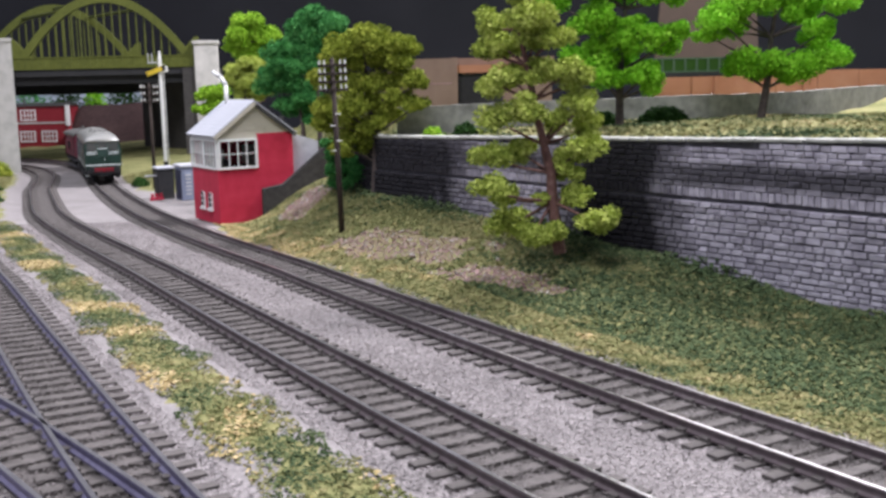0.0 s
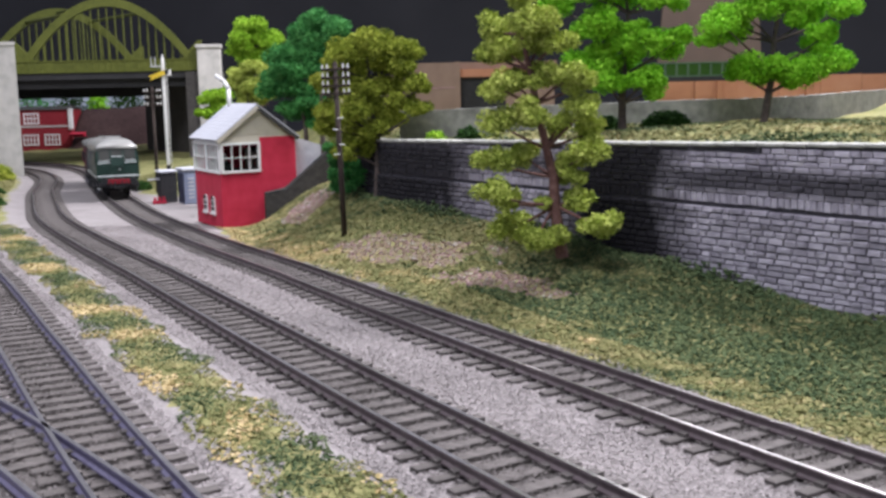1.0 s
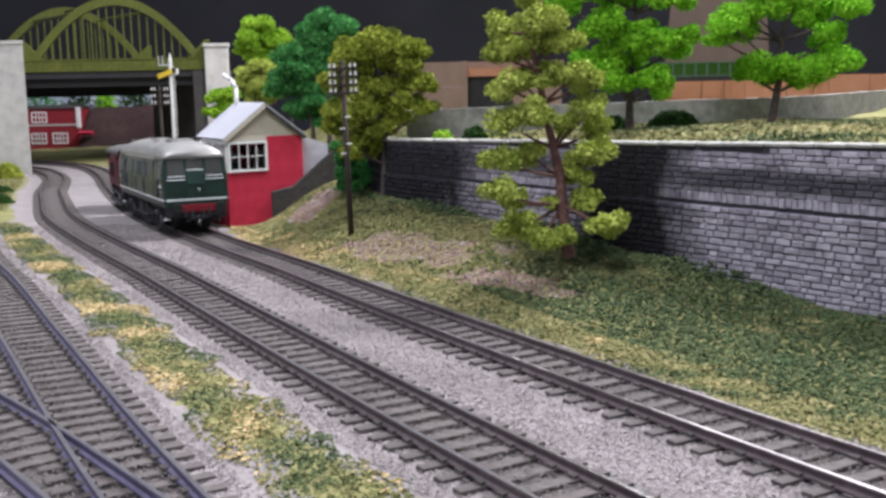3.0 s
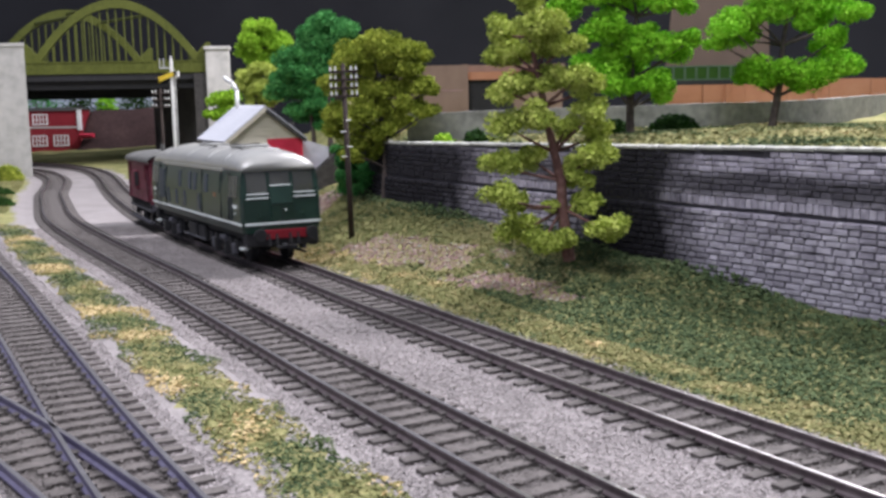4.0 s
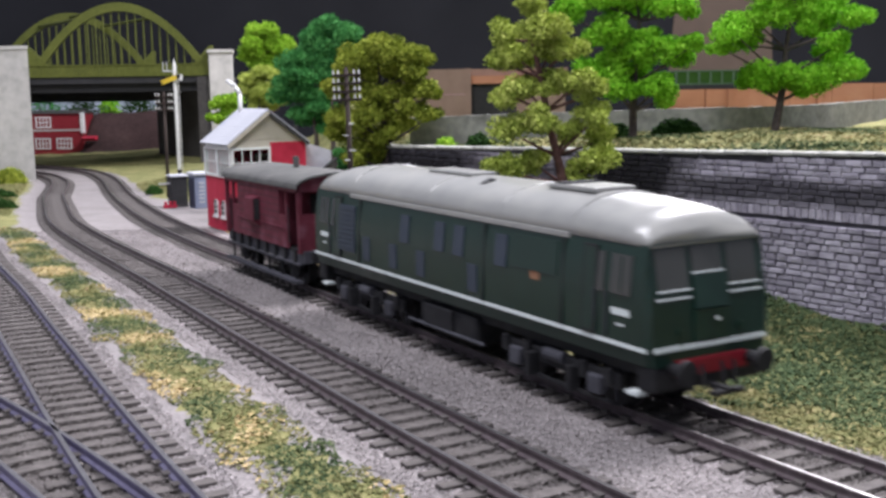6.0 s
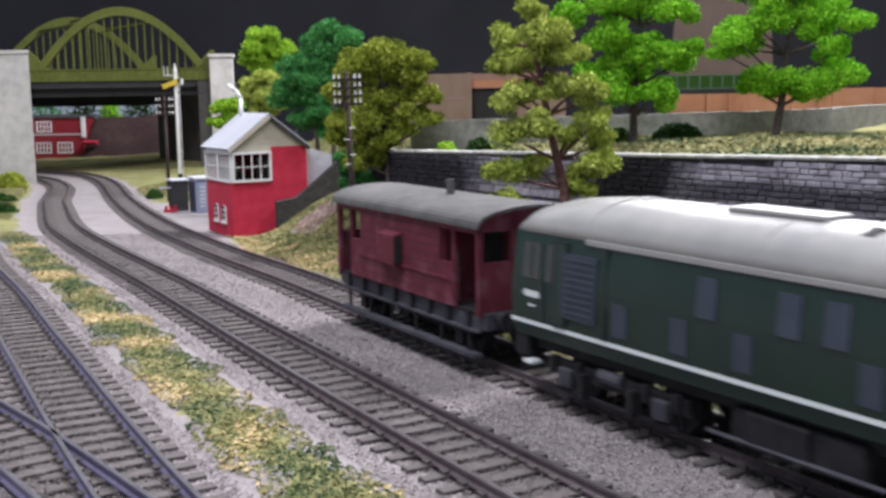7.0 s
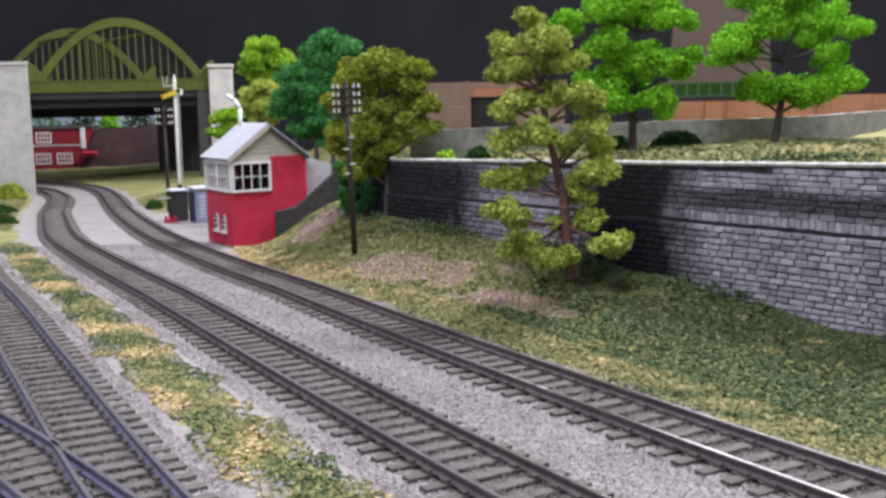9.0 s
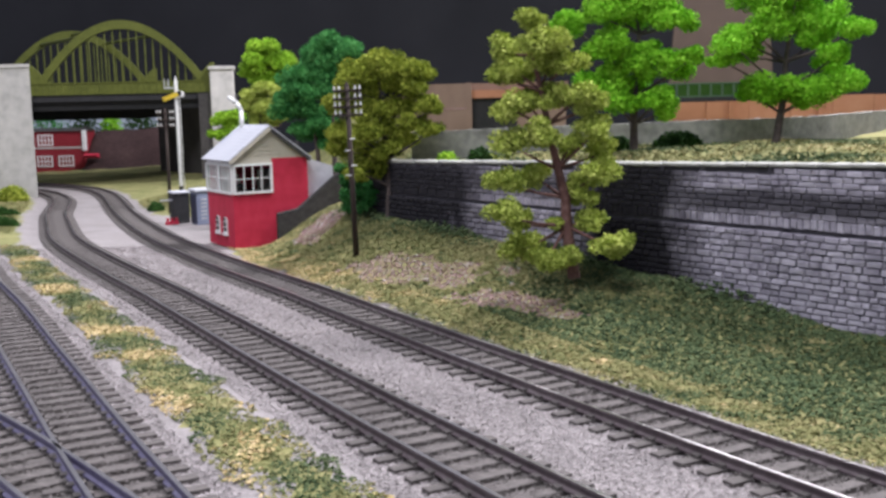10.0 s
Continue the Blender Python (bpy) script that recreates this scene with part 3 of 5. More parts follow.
    # round-headed windows low on the front
    for y in (14, 26.5):
        out = [(y - 3, 8), (y + 3, 8)] + [(y + 3 * math.cos(t), 14.5 + 3 * math.sin(t)) for t in [math.pi * i / 8 for i in range(9)]]
        w = part("window", prism(bmesh.new(), out, -0.7, 0.1, "x"), WHITE, b, "small round-headed white window")
        for k in (-1.3, 1.3):
            for zz in (9.2, 12.2, 15.0):
                part("pane", boxed(-0.85, -0.6, y + k - 0.95, y + k + 0.95, zz, zz + 2.2), DARK, w)
        part("sill", boxed(-1.4, 0, y - 3.6, y + 3.6, 6.8, 8), WHITE, w)
    # white flue, bent at the top
    bm = bmesh.new()
    pts = [(W / 2 - 2, L - 6, ridge - 4), (W / 2 - 2, L - 6, ridge + 10), (W / 2 - 4, L - 4, ridge + 14.5), (W / 2 - 8, L - 1, ridge + 18)]
    for a, c in zip(pts, pts[1:]):
        tube(bm, a, c, 1.35, 1.2, 10)
    part("flue", bm, WHITE, b, "white bent stovepipe flue", smooth=True)
    # porch with sloping pale roof and dark stair wall beside the gable
    part("porch", prism(bmesh.new(), [(W, 22), (W + 19, 22), (W + 19, 44), (W, 50)], 6, 24, "y"), SLATE, b, "pale grey boarded porch")
    part("stair_wall", prism(bmesh.new(), [(25, -2), (66, -2), (66, 40), (60, 36), (38, 19.5), (25, 17.5)], -3.6, -1.0, "y"), DARKSTONE, b, "dark stone stair wall")
    bm = bmesh.new()
    for (x0, z0), (x1, z1) in (((25, 17.5), (38, 19.5)), ((38, 19.5), (60, 36)), ((60, 36), (67, 41))):
        tube(bm, (x0, -2.3, z0 + 0.6), (x1, -2.3, z1 + 0.6), 1.1, n=6)
    part("coping", bm, DARK, b)
    part("vent", tube(bmesh.new(), (W - 5, 3, eave + 4), (W - 5, 3, eave + 9), 1.3), DARK, b)
    return b


build_signal_box()


def build_hut():
    h = thing("lineside_hut", (-168, 752, -3.6, 0, 0, 28), "small blue-grey boarded hut with louvred door", "hut")
    part("body", boxed(0, 16, 0, 16, 0, 23), BLUEGREY, h)
    part("roof", boxed(-1.2, 17.2, -1.2, 17.2, 23, 24.6, 0.3), SLATE, h)
    for k, x in enumerate((1.5, 8.5)):
        d = part("door", boxed(x, x + 6, -0.5, 0, 1, 21), BLUEGREY, h)
        for i in range(6):
            part("louvre", boxed(x + 1, x + 5, -0.9, -0.4, 4 + i * 2.6, 5.2 + i * 2.6), SLATE, d)
    part("side_panel", boxed(-0.5, 0, 1, 15, 1, 21), NAVY, h)
    f = thing("lamp_hut", (-187, 765, -3.6, 0, 0, 28), "black tarred lamp hut beside the blue one", "hut")
    part("body", boxed(0, 11, 0, 12, 0, 21), BLACK, f)
    part("roof", boxed(-0.8, 11.8, -0.8, 12.8, 21, 22.4, 0.3), SLATE, f)
    part("fence_rail", boxed(-8, 0, 4, 4.8, 16, 17), SLATE, f)
    s = thing("fire_bucket_stand", (-191, 757, -3.6, 0, 0, 28), "red fire bucket stand on the ground", "bucket")
    part("stand", boxed(0, 9, 0, 3, 0, 2.2, 0.3), RED, s)
    for i in range(3):
        part("bucket", tube(bmesh.new(), (1.6 + 3 * i, 1.5, 2.2), (1.6 + 3 * i, 1.5, 4.6), 0.8, 1.2, 10), RED, s)


build_hut()


# ---------------------------------------------------------------- poles and signal
def telegraph_pole(x, y, z, height, lean, turn, arms=4, pitch=4.1):
    p = thing("telegraph_pole", (x, y, z, 0, lean, turn), "dark creosoted telegraph pole with white porcelain insulators", "telegraph pole", "telegraph poles")
    part("post", tube(bmesh.new(), (0, 0, -3), (0, 0, height), 1.45, 1.05, 10), WOOD, p, smooth=True)
    part("finial", tube(bmesh.new(), (0, 0, height), (0, 0, height + 1.6), 1.2, 0.1, 8), WOOD, p)
    for i in range(arms):
        zz = height - 2.5 - i * pitch
        arm = part("crossarm", boxed(-6.6, 6.6, -1.5, -0.6, zz - 0.55, zz + 0.55), WOOD, p)
        for xx in (-5.8, -3.6, 3.6, 5.8):
            bm = tube(bmesh.new(), (xx, -1.05, zz + 0.5), (xx, -1.05, zz + 1.5), 0.5, 0.55, 8)
            tube(bm, (xx, -1.05, zz + 1.5), (xx, -1.05, zz + 2.5), 0.42, 0.3, 8)
            part("insulator", bm, CHINA, arm)
    for i, zz in enumerate((height * 0.72, height * 0.66, height * 0.58, height * 0.53) if arms > 3 else ()):
        part("step_iron", tube(bmesh.new(), (-2.6 if i % 2 else 0, -1, zz), (0 if i % 2 else 2.6, -1, zz), 0.3, n=6), CHINA, p)
    return p


telegraph_pole(-40.5, 510, -2.5, 87.5, -1.2, 5, 4, 3.7)
telegraph_pole(-206, 832, -3.6, 79, 0, 8, 3, 5)


def build_signal():
    s = thing("railway_signal", (-213, 900, -3.6), "white wooden post signal with yellow distant arm", "railway signal")
    part("post", boxed(-1.15, 1.15, -1.15, 1.15, 17, 100, 0.2), WHITE, s, "white square post")
    part("post_foot", boxed(-1.5, 1.5, -1.5, 1.5, -2, 17, 0.2), BLACK, s)
    part("finial", tube(bmesh.new(), (0, 0, 100), (0, 0, 106), 1.5, 0.3, 8), WHITE, s)
    arm = part("signal_arm", prism(bmesh.new(), [(-11.5, -1.8), (-9.8, 0), (-11.5, 1.8), (2, 1.8), (2, -1.8)], -3, -2.4, "y"), YELLOW, s, "yellow fishtailed arm")
    arm.matrix_basis = mm(0, 0, 91, 0, -20, 0)
    part("spectacle", tube(bmesh.new(), (3, -2.6, 0), (3, -2.0, 0), 2.0, n=12), BLACK, arm)
    part("lamp", boxed(3.2, 5.8, -1.5, 1.5, 89, 93.5, 0.3), WHITE, s)
    part("platform", boxed(-9, -2, -2.5, 2.5, 96, 97), SLATE, s)
    for x in (-8.6, -5.5):
        part("platform_rail", tube(bmesh.new(), (x, -2.2, 97), (x, -2.2, 104), 0.35, n=6), SLATE, s)
    for i in range(14):
        part("ladder_rung", boxed(-1.6, 1.6, 3.4, 3.8, 20 + i * 5, 20.5 + i * 5), WHITE, s)
    for x in (-1.8, 1.6):
        part("ladder_stile", boxed(x, x + 0.4, 3.3, 3.9, -1, 95), WHITE, s)


build_signal()


# ---------------------------------------------------------------- bridge
def arch_points(span, rise, n=28):
    return [(span * (i / n - 0.5), rise * (1 - (2 * i / n - 1) ** 2)) for i in range(n + 1)]


def build_bridge():
    b = thing("road_bridge", (-330, 1165, 0, 0, 0, 8), "olive green bowstring arch road bridge on pale piers", "bridge", kind="structure")
    SPAN, RISE, DECK = 178.0, 67.0, 99.0
    for k, (dx, y) in enumerate(((-1, 0), (-77, 150))):
        truss = part("arch", bmesh.new(), BRIDGE_GREEN, b)
        bm = bmesh.new()
        outer, inner = arch_points(SPAN, RISE), arch_points(SPAN - 18, RISE - 9)
        outline = [(x, z) for x, z in outer] + [(x, z) for x, z in reversed(inner)]
        a = [bm.verts.new((x, 0, z)) for x, z in outline]
        c = [bm.verts.new((x, 6, z)) for x, z in outline]
        n, m = len(outline), len(outer)
        for i in range(n):
            j = (i + 1) % n
            bm.faces.new((a[i], a[j], c[j], c[i]))
        for i in range(m - 1):
            bm.faces.new((a[i], a[n - 1 - i], a[n - 2 - i], a[i + 1]))
            bm.faces.new((c[i], c[i + 1], c[n - 2 - i], c[n - 1 - i]))
        bmesh.ops.recalc_face_normals(bm, faces=bm.faces[:])
        bm.transform(Matrix.Scale(MM, 4))
        bm.to_mesh(truss.data)
        bm.free()
        truss.matrix_basis = mm(dx, y, DECK + 3)
        for i in range(1, 22):
            x = -SPAN / 2 + SPAN * i / 22
            zt = (RISE - 9) * (1 - (2 * x / (SPAN - 18)) ** 2)
            if zt > 6:
                part("hanger", boxed(x - 0.65, x + 0.65, 2.2, 3.8, 0, zt), BRIDGE_GREEN, truss)
        part("girder", boxed(-SPAN / 2 - 6, SPAN / 2 + 6, -1.5, 7.5, -9, 2.5), BRIDGE_GREEN, truss)
        part("flange", boxed(-SPAN / 2 - 6, SPAN / 2 + 6, -2.4, 8.4, 2.5, 3.6), BRIDGE_GREEN, truss)
        for i in range(30):
            x = -SPAN / 2 - 4 + i * (SPAN + 8) / 29
            part("stiffener", boxed(x - 0.5, x + 0.5, -2.2, -1.5, -9, 2.5), BRIDGE_GREEN, truss)
        part("gusset", prism(bmesh.new(), [(-SPAN / 2 - 6, 3), (-SPAN / 2 + 16, 3), (-SPAN / 2 - 2, 22), (-SPAN / 2 - 6, 22)], 0.5, 5.5, "y"), BRIDGE_GREEN, truss)
        part("gusset", prism(bmesh.new(), [(SPAN / 2 - 16, 3), (SPAN / 2 + 6, 3), (SPAN / 2 + 6, 22), (SPAN / 2 + 2, 22)], 0.5, 5.5, "y"), BRIDGE_GREEN, truss)
    for t in (0.3, 0.5, 0.7):
        x, z = SPAN * (t - 0.5), RISE * (1 - (2 * t - 1) ** 2)
        part("bracing", tube(bmesh.new(), (x - 1, 3, DECK + z - 2), (x - 77, 153, DECK + z - 2), 1.8, n=6), BRIDGE_GREEN, b)
    # Deck and cross girders are black, so the underside's shade is in their colour.
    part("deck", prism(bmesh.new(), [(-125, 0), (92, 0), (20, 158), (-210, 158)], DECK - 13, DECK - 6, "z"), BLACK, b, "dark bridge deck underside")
    for i in range(7):
        y = 6 + i * 24
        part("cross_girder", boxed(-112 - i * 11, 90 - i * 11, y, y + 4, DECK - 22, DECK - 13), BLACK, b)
    # Added black sheet that fills the dark band below the far girder.
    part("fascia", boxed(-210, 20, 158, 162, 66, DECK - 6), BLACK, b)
    right = part("abutment", boxed(89, 113, -6, 20, -6, 118, 0.8), CONCRETE, b, "pale concrete abutment pillar")
    part("cap", boxed(87.5, 114.5, -7.5, 21.5, 116, 119.5, 0.5), CONCRETE, right)
    # Inner walls take dark stone: shade beneath the deck is in their colour.
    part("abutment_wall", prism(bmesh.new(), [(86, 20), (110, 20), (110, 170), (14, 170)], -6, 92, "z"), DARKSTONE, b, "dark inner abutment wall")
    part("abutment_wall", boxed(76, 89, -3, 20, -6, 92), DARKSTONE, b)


build_bridge()


def build_left_pier():
    p = thing("wall_abutment", (-372, 1018, -4), "pale grey rendered bridge wing wall", "wall", kind="structure")
    part("face", prism(bmesh.new(), [(-300, 0), (-2, 0), (-60, 118), (-300, 118)], 0, 121, "z"), CONCRETE, p)
    part("coping", prism(bmesh.new(), [(-300, -1.2), (-1, -1.2), (-60, 118), (-300, 118)], 121, 124, "z"), CONCRETE, p)


build_left_pier()


# ---------------------------------------------------------------- beyond the bridge
def build_beyond():
    b = thing("brick_house", (-521, 1420, -4, 0, 0, -4), "red brick house with white sash windows", "house")
    part("wall", boxed(-60, 64, 0, 40, 0, 55), BRICK, b)
    part("roof", prism(bmesh.new(), [(-2, 55), (42, 55), (20, 59)], -62, 66, "x"), DARKSTONE, b)
    part("string_course", boxed(-60, 64, -0.8, 0, 33, 35), CONCRETE, b)
    part("pilaster", boxed(63, 67, -2, 4, 30, 56), WHITE, b)
    for x, z in ((-26, 37), (4, 37), (-26, 10), (30, 10), (2, 10)):
        sash_window(b, mm(x, 0, z), 20, 14, 4, 2, 1.4, 1.0)
    part("awning", prism(bmesh.new(), [(-14, 24), (0, 20), (0, 26)], 67, 84, "x"), RED, b)
    sky = sheet("backdrop_sky", [(-1100, 1545, -60), (-350, 1545, -60), (-350, 1545, 84), (-1100, 1545, 84)], [(0, 1, 2, 3)], SKYPAINT)
    tagged(sky, "pale painted sky backdrop board", "backdrop", kind="structure")
    # dark heather hillside
    rng = np.random.RandomState(5)
    hx, hy = np.meshgrid(np.linspace(-490, -215, 60), np.linspace(1380, 1510, 34))
    x, y = hx.ravel(), hy.ravel()
    z = -4 + 54 * smooth((x + 478) / 30) * smooth((y - 1395) / 60) + lumps(x, y, 50, 21) * 2
    i = (np.arange(33)[:, None] * 60 + np.arange(59)[None]).ravel()
    hill = sheet("hillside", np.stack([x, y, z], 1), np.stack([i, i + 1, i + 61, i + 60], 1), HEATH, True)
    tagged(hill, "dark brown heather-covered hillside beyond the bridge", "hillside", kind="structure")


build_beyond()


def build_upper_things():
    c = thing("card_building", (0, 790, 40, 0, 0, -3), "plain brown card building with a dark opening", "building")
    part("wall", boxed(-30, 22, 0, 60, 0, 49), CARD, c)
    part("wall", boxed(22, 90, 6, 60, 0, 32), CARD, c)
    part("lintel", boxed(21, 92, 3, 60, 38.5, 44), TERRACOTTA, c)
    part("fascia", boxed(22, 92, 8, 60, 44, 49), CARD, c)
    # Black slab on the wall face stands for the shade inside an opening.
    part("opening", boxed(23, 55, 5, 7, 6, 38.5), BLACK, c)
    part("post", boxed(19, 23, -0.6, 4, 0, 49.5), CARD, c)
    part("joint", boxed(-30, 22, -0.3, 0, 31, 31.6), DIRT, c)
    t = thing("board_fence", (150, 800, 40, 0, 0, 6), "orange-brown board panelled wall", "wall")
    rng = random.Random(2)
    for i in range(9):
        x = 12 + i * 32
        part("panel", boxed(x, x + 31.6, rng.uniform(-0.5, 0.5), 6, 0, 34.5 + rng.uniform(-0.3, 0.3)), TERRACOTTA, t)
    for x in (60, 128):
        part("batten", boxed(x, x + 4, -2.5, -0.6, 0, 34), TERRACOTTA, t)
    g = thing("green_footbridge", (135, 785, 72, 0, 0, 2), "pale green panelled girder footbridge", "footbridge")
    part("girder", boxed(0, 100, 0, 8, 0, 3.2), BLACK, g)
    part("rail", boxed(0, 100, 1, 2.2, 12.4, 13.6), material("faded_green", [(0.045, 0.085, 0.05), (0.075, 0.125, 0.075)], 200), g)
    GREEN2 = bpy.data.materials["faded_green"]
    part("rail", boxed(0, 100, 1, 2.2, 3.2, 4.4), GREEN2, g)
    for i in range(13):
        part("stanchion", boxed(i * 8.2, i * 8.2 + 1.4, 0.8, 2.4, 3.2, 13.6), GREEN2, g)
        part("panel", boxed(i * 8.2 + 1.4, i * 8.2 + 8.2, 1.5, 1.9, 4.4, 12.4), HEDGE, g)
    # Panel added to give the backdrop its warm brown patch.
    h = thing("hardboard_panel", (205, 1030, -4, 0, 0, 0), "leaning plain brown hardboard panel", "panel")
    part("sheet", prism(bmesh.new(), [(0, 0), (110, 0), (96, 240), (22, 240)], 0, 4, "y"), BROWN_PATCH, h)


build_upper_things()

back = sheet("backdrop", [(-1700, 1560, -300), (1500, 1560, -300), (1500, 1560, 310), (-1700, 1560, 310)], [(0, 1, 2, 3)], BACKDROP)
tagged(back, "plain dark grey painted backdrop board", "backdrop", kind="structure")


# ---------------------------------------------------------------- trees and bushes
def limb(bm, pts, r0, r1, n=7):
    for i, (a, b) in enumerate(zip(pts, pts[1:])):
        t0, t1 = i / (len(pts) - 1), (i + 1) / (len(pts) - 1)
        tube(bm, a, b, r0 + (r1 - r0) * t0, r0 + (r1 - r0) * t1, n, caps=(i == len(pts) - 2))


def model_tree(name, at, trunk, clumps, leaf, bark, label, density):
    """Trunk with limbs to each clump of foliage; every clump is a cloud of small flakes."""
    rng = np.random.RandomState(int(abs(at[0] * 7 + at[1])))
    x, y, z = at
    t = thing(name, at, label, "tree" if "tree" in name or name == "pine" else "shrub")
    stem = [(0, 0, -3)] + [(a, 0, b) for a, b in trunk]
    top = max(c[1] for c in clumps)
    bm = bmesh.new()
    limb(bm, stem, 0.016 * top + 0.9, 0.5, 9)
    spots = []
    for dx, dz, r in clumps:
        spots.append((dx, rng.uniform(-0.9, 0.9) * max(abs(dx), r) * 0.75, dz, r))
    for dx, dy, dz, r in spots:
        near = min(stem[1:], key=lambda p: abs(p[2] - (dz - 0.55 * math.hypot(dx - p[0], dy))) + 0.3 * abs(dx - p[0]))
        mid = Vector(((near[0] + dx) / 2, dy / 2, (near[2] + dz) / 2 - 0.06 * abs(dx)))
        limb(bm, [near, tuple(mid), (dx, dy, dz - r * 0.3)], 0.75, 0.3, 5)
    part("trunk", bm, bark, t, smooth=True)
    pts, sizes = [], []
    for dx, dy, dz, r in spots:
        r = r * 1.18
        n = int(density * 5.6 * (0.6 + r / 7.0))
        # sub-clumps give an uneven outline with gaps
        for k in range(8):
            c = rng.normal(size=3)
            c = c / np.linalg.norm(c) * r * rng.uniform(0.3, 0.95)
            c[2] *= 0.62
            m = n // 6
            d = rng.normal(size=(m, 3))
            d = d / np.linalg.norm(d, axis=1)[:, None] * (rng.uniform(0, 1, (m, 1)) ** 0.45) * r * 0.68
            d[:, 2] *= 0.75
            pts.append(np.array([dx, dy, dz]) + c + d)
            sizes.append(rng.uniform(0.4, 0.85, m) * (0.8 + at[1] / 1400.0))
    crumbs("foliage", np.concatenate(pts), np.concatenate(sizes), leaf, rng, 0.9, t, (LEAF_V, LEAF_F))
    return t


model_tree("pine", (48, 400, 13.9), [(-2.6, 16.3), (-2.9, 26.7), (-5.5, 37.1), (-9.0, 53.5), (-11.3, 65.7), (-14.2, 78.8), (-15.4, 89.8)],
           [(-15.4, 90.2, 4.5), (-22.2, 81.0, 5.8), (-12.1, 82.8, 6.2), (-6.0, 84.6, 4.9), (-1.0, 75.9, 5.3), (-8.1, 75.7, 6.2), (-18.3, 73.9, 6.6), (-24.4, 73.1, 4.9), (3.0, 64.4, 6.2), (-6.2, 63.6, 5.3), (7.0, 60.2, 4.5), (-22.6, 60.9, 5.8), (-15.4, 61.8, 4.9), (-21.7, 47.7, 6.2), (-13.5, 50.6, 5.3), (-8.4, 48.4, 4.1), (-1.3, 46.2, 4.5), (8.0, 52.1, 4.9), (12.0, 43.8, 5.3), (8.9, 36.7, 5.8), (3.8, 32.8, 4.5), (-23.0, 33.4, 5.8), (-12.7, 35.2, 5.3), (-25.2, 23.1, 5.3), (-19.1, 17.8, 4.9), (2.7, 26.6, 4.1), (6.7, 18.2, 4.5), (-5.7, 17.5, 2.9), (-18.2, 8.4, 6.2), (-11.0, 5.1, 5.8), (-3.7, 5.9, 4.5), (14.0, 9.7, 5.3)],
           LEAF_OLIVE, BARK, "tall light olive model pine with reddish trunk", 170)
model_tree("broad_tree", (88, 502, 53.0), [(0.0, 11.2), (0.5, 23.9), (1.5, 39.0), (2.6, 51.5), (0.8, 61.5)],
           [(-28.4, 57.3, 6.2), (-18.2, 62.0, 7.2), (-8.1, 60.5, 8.3), (2.1, 62.8, 8.8), (12.2, 60.0, 7.2), (19.8, 56.6, 5.7), (-3.0, 74.0, 9.3), (-15.6, 70.6, 7.2), (9.7, 71.2, 7.2), (-10.6, 48.1, 7.7), (-18.3, 44.5, 5.7), (-3.0, 42.9, 5.7), (5.9, 44.0, 4.6), (2.1, 36.5, 6.7), (12.2, 38.8, 6.7), (21.2, 36.1, 7.2), (23.7, 41.0, 4.1), (-15.8, 31.9, 7.2), (-8.2, 34.2, 5.7), (-10.7, 24.2, 7.2), (-3.1, 20.2, 5.7), (9.7, 22.4, 6.7), (14.8, 18.5, 5.7), (-1.8, 29.0, 6.2)],
           LEAF_BRIGHT, GREYBARK, "bright green model tree with tiered crown", 190)
model_tree("broad_tree", (164, 540, 54.5), [(2.5, 12.5), (4.0, 23.4), (4.3, 37.0), (6.3, 50.4), (8.7, 66.4)],
           [(-25.1, 47.1, 7.8), (-18.3, 49.7, 7.8), (-26.4, 39.1, 5.0), (-11.4, 41.4, 6.7), (-8.8, 50.8, 6.7), (-0.7, 57.3, 8.9), (8.9, 58.4, 8.3), (-13.1, 68.3, 7.8), (0.4, 71.9, 9.4), (16.8, 68.9, 8.3), (29.0, 62.0, 7.8), (31.0, 52.0, 6.1), (25.3, 55.3, 7.2), (18.6, 47.4, 6.7), (24.2, 40.6, 6.1), (-7.1, 26.4, 8.3), (-11.1, 23.8, 5.6), (6.7, 26.1, 8.3), (17.8, 23.1, 8.3), (27.0, 29.0, 8.3), (31.0, 36.0, 5.6), (10.9, 19.2, 5.0), (-0.1, 22.2, 6.1), (13.9, 78.2, 8.3)],
           LEAF_BRIGHT, GREYBARK, "bright green spreading model tree on the upper bank", 190)
model_tree("broad_tree", (-27, 556, 19.4), [(1.1, 15.2), (0.9, 29.5), (-1.5, 43.8), (-2.4, 57.9), (-2.9, 71.9)],
           [(-11.8, 73.5, 7.4), (-0.5, 76.0, 8.0), (10.8, 74.3, 7.4), (17.7, 71.4, 5.7), (-1.7, 80.2, 4.0), (-20.5, 68.1, 5.7), (-9.3, 63.7, 8.0), (4.9, 66.1, 6.9), (14.7, 64.5, 6.3), (-23.7, 58.4, 5.7), (-12.5, 52.5, 8.0), (-1.1, 55.0, 6.3), (8.8, 56.2, 7.4), (18.7, 56.0, 6.9), (24.4, 54.4, 3.4), (14.3, 47.6, 6.9), (22.7, 44.6, 4.6), (1.4, 45.1, 7.4), (-11.5, 41.2, 8.0), (-22.8, 42.9, 5.7), (-21.7, 35.8, 5.7), (-10.4, 31.2, 8.0), (-0.4, 33.8, 6.3), (9.7, 37.8, 4.6), (-13.5, 24.2, 6.3), (-3.5, 23.9, 5.1)],
           LEAF_DARKOLIVE, GREYBARK, "dense dark olive model tree before the wall", 190)
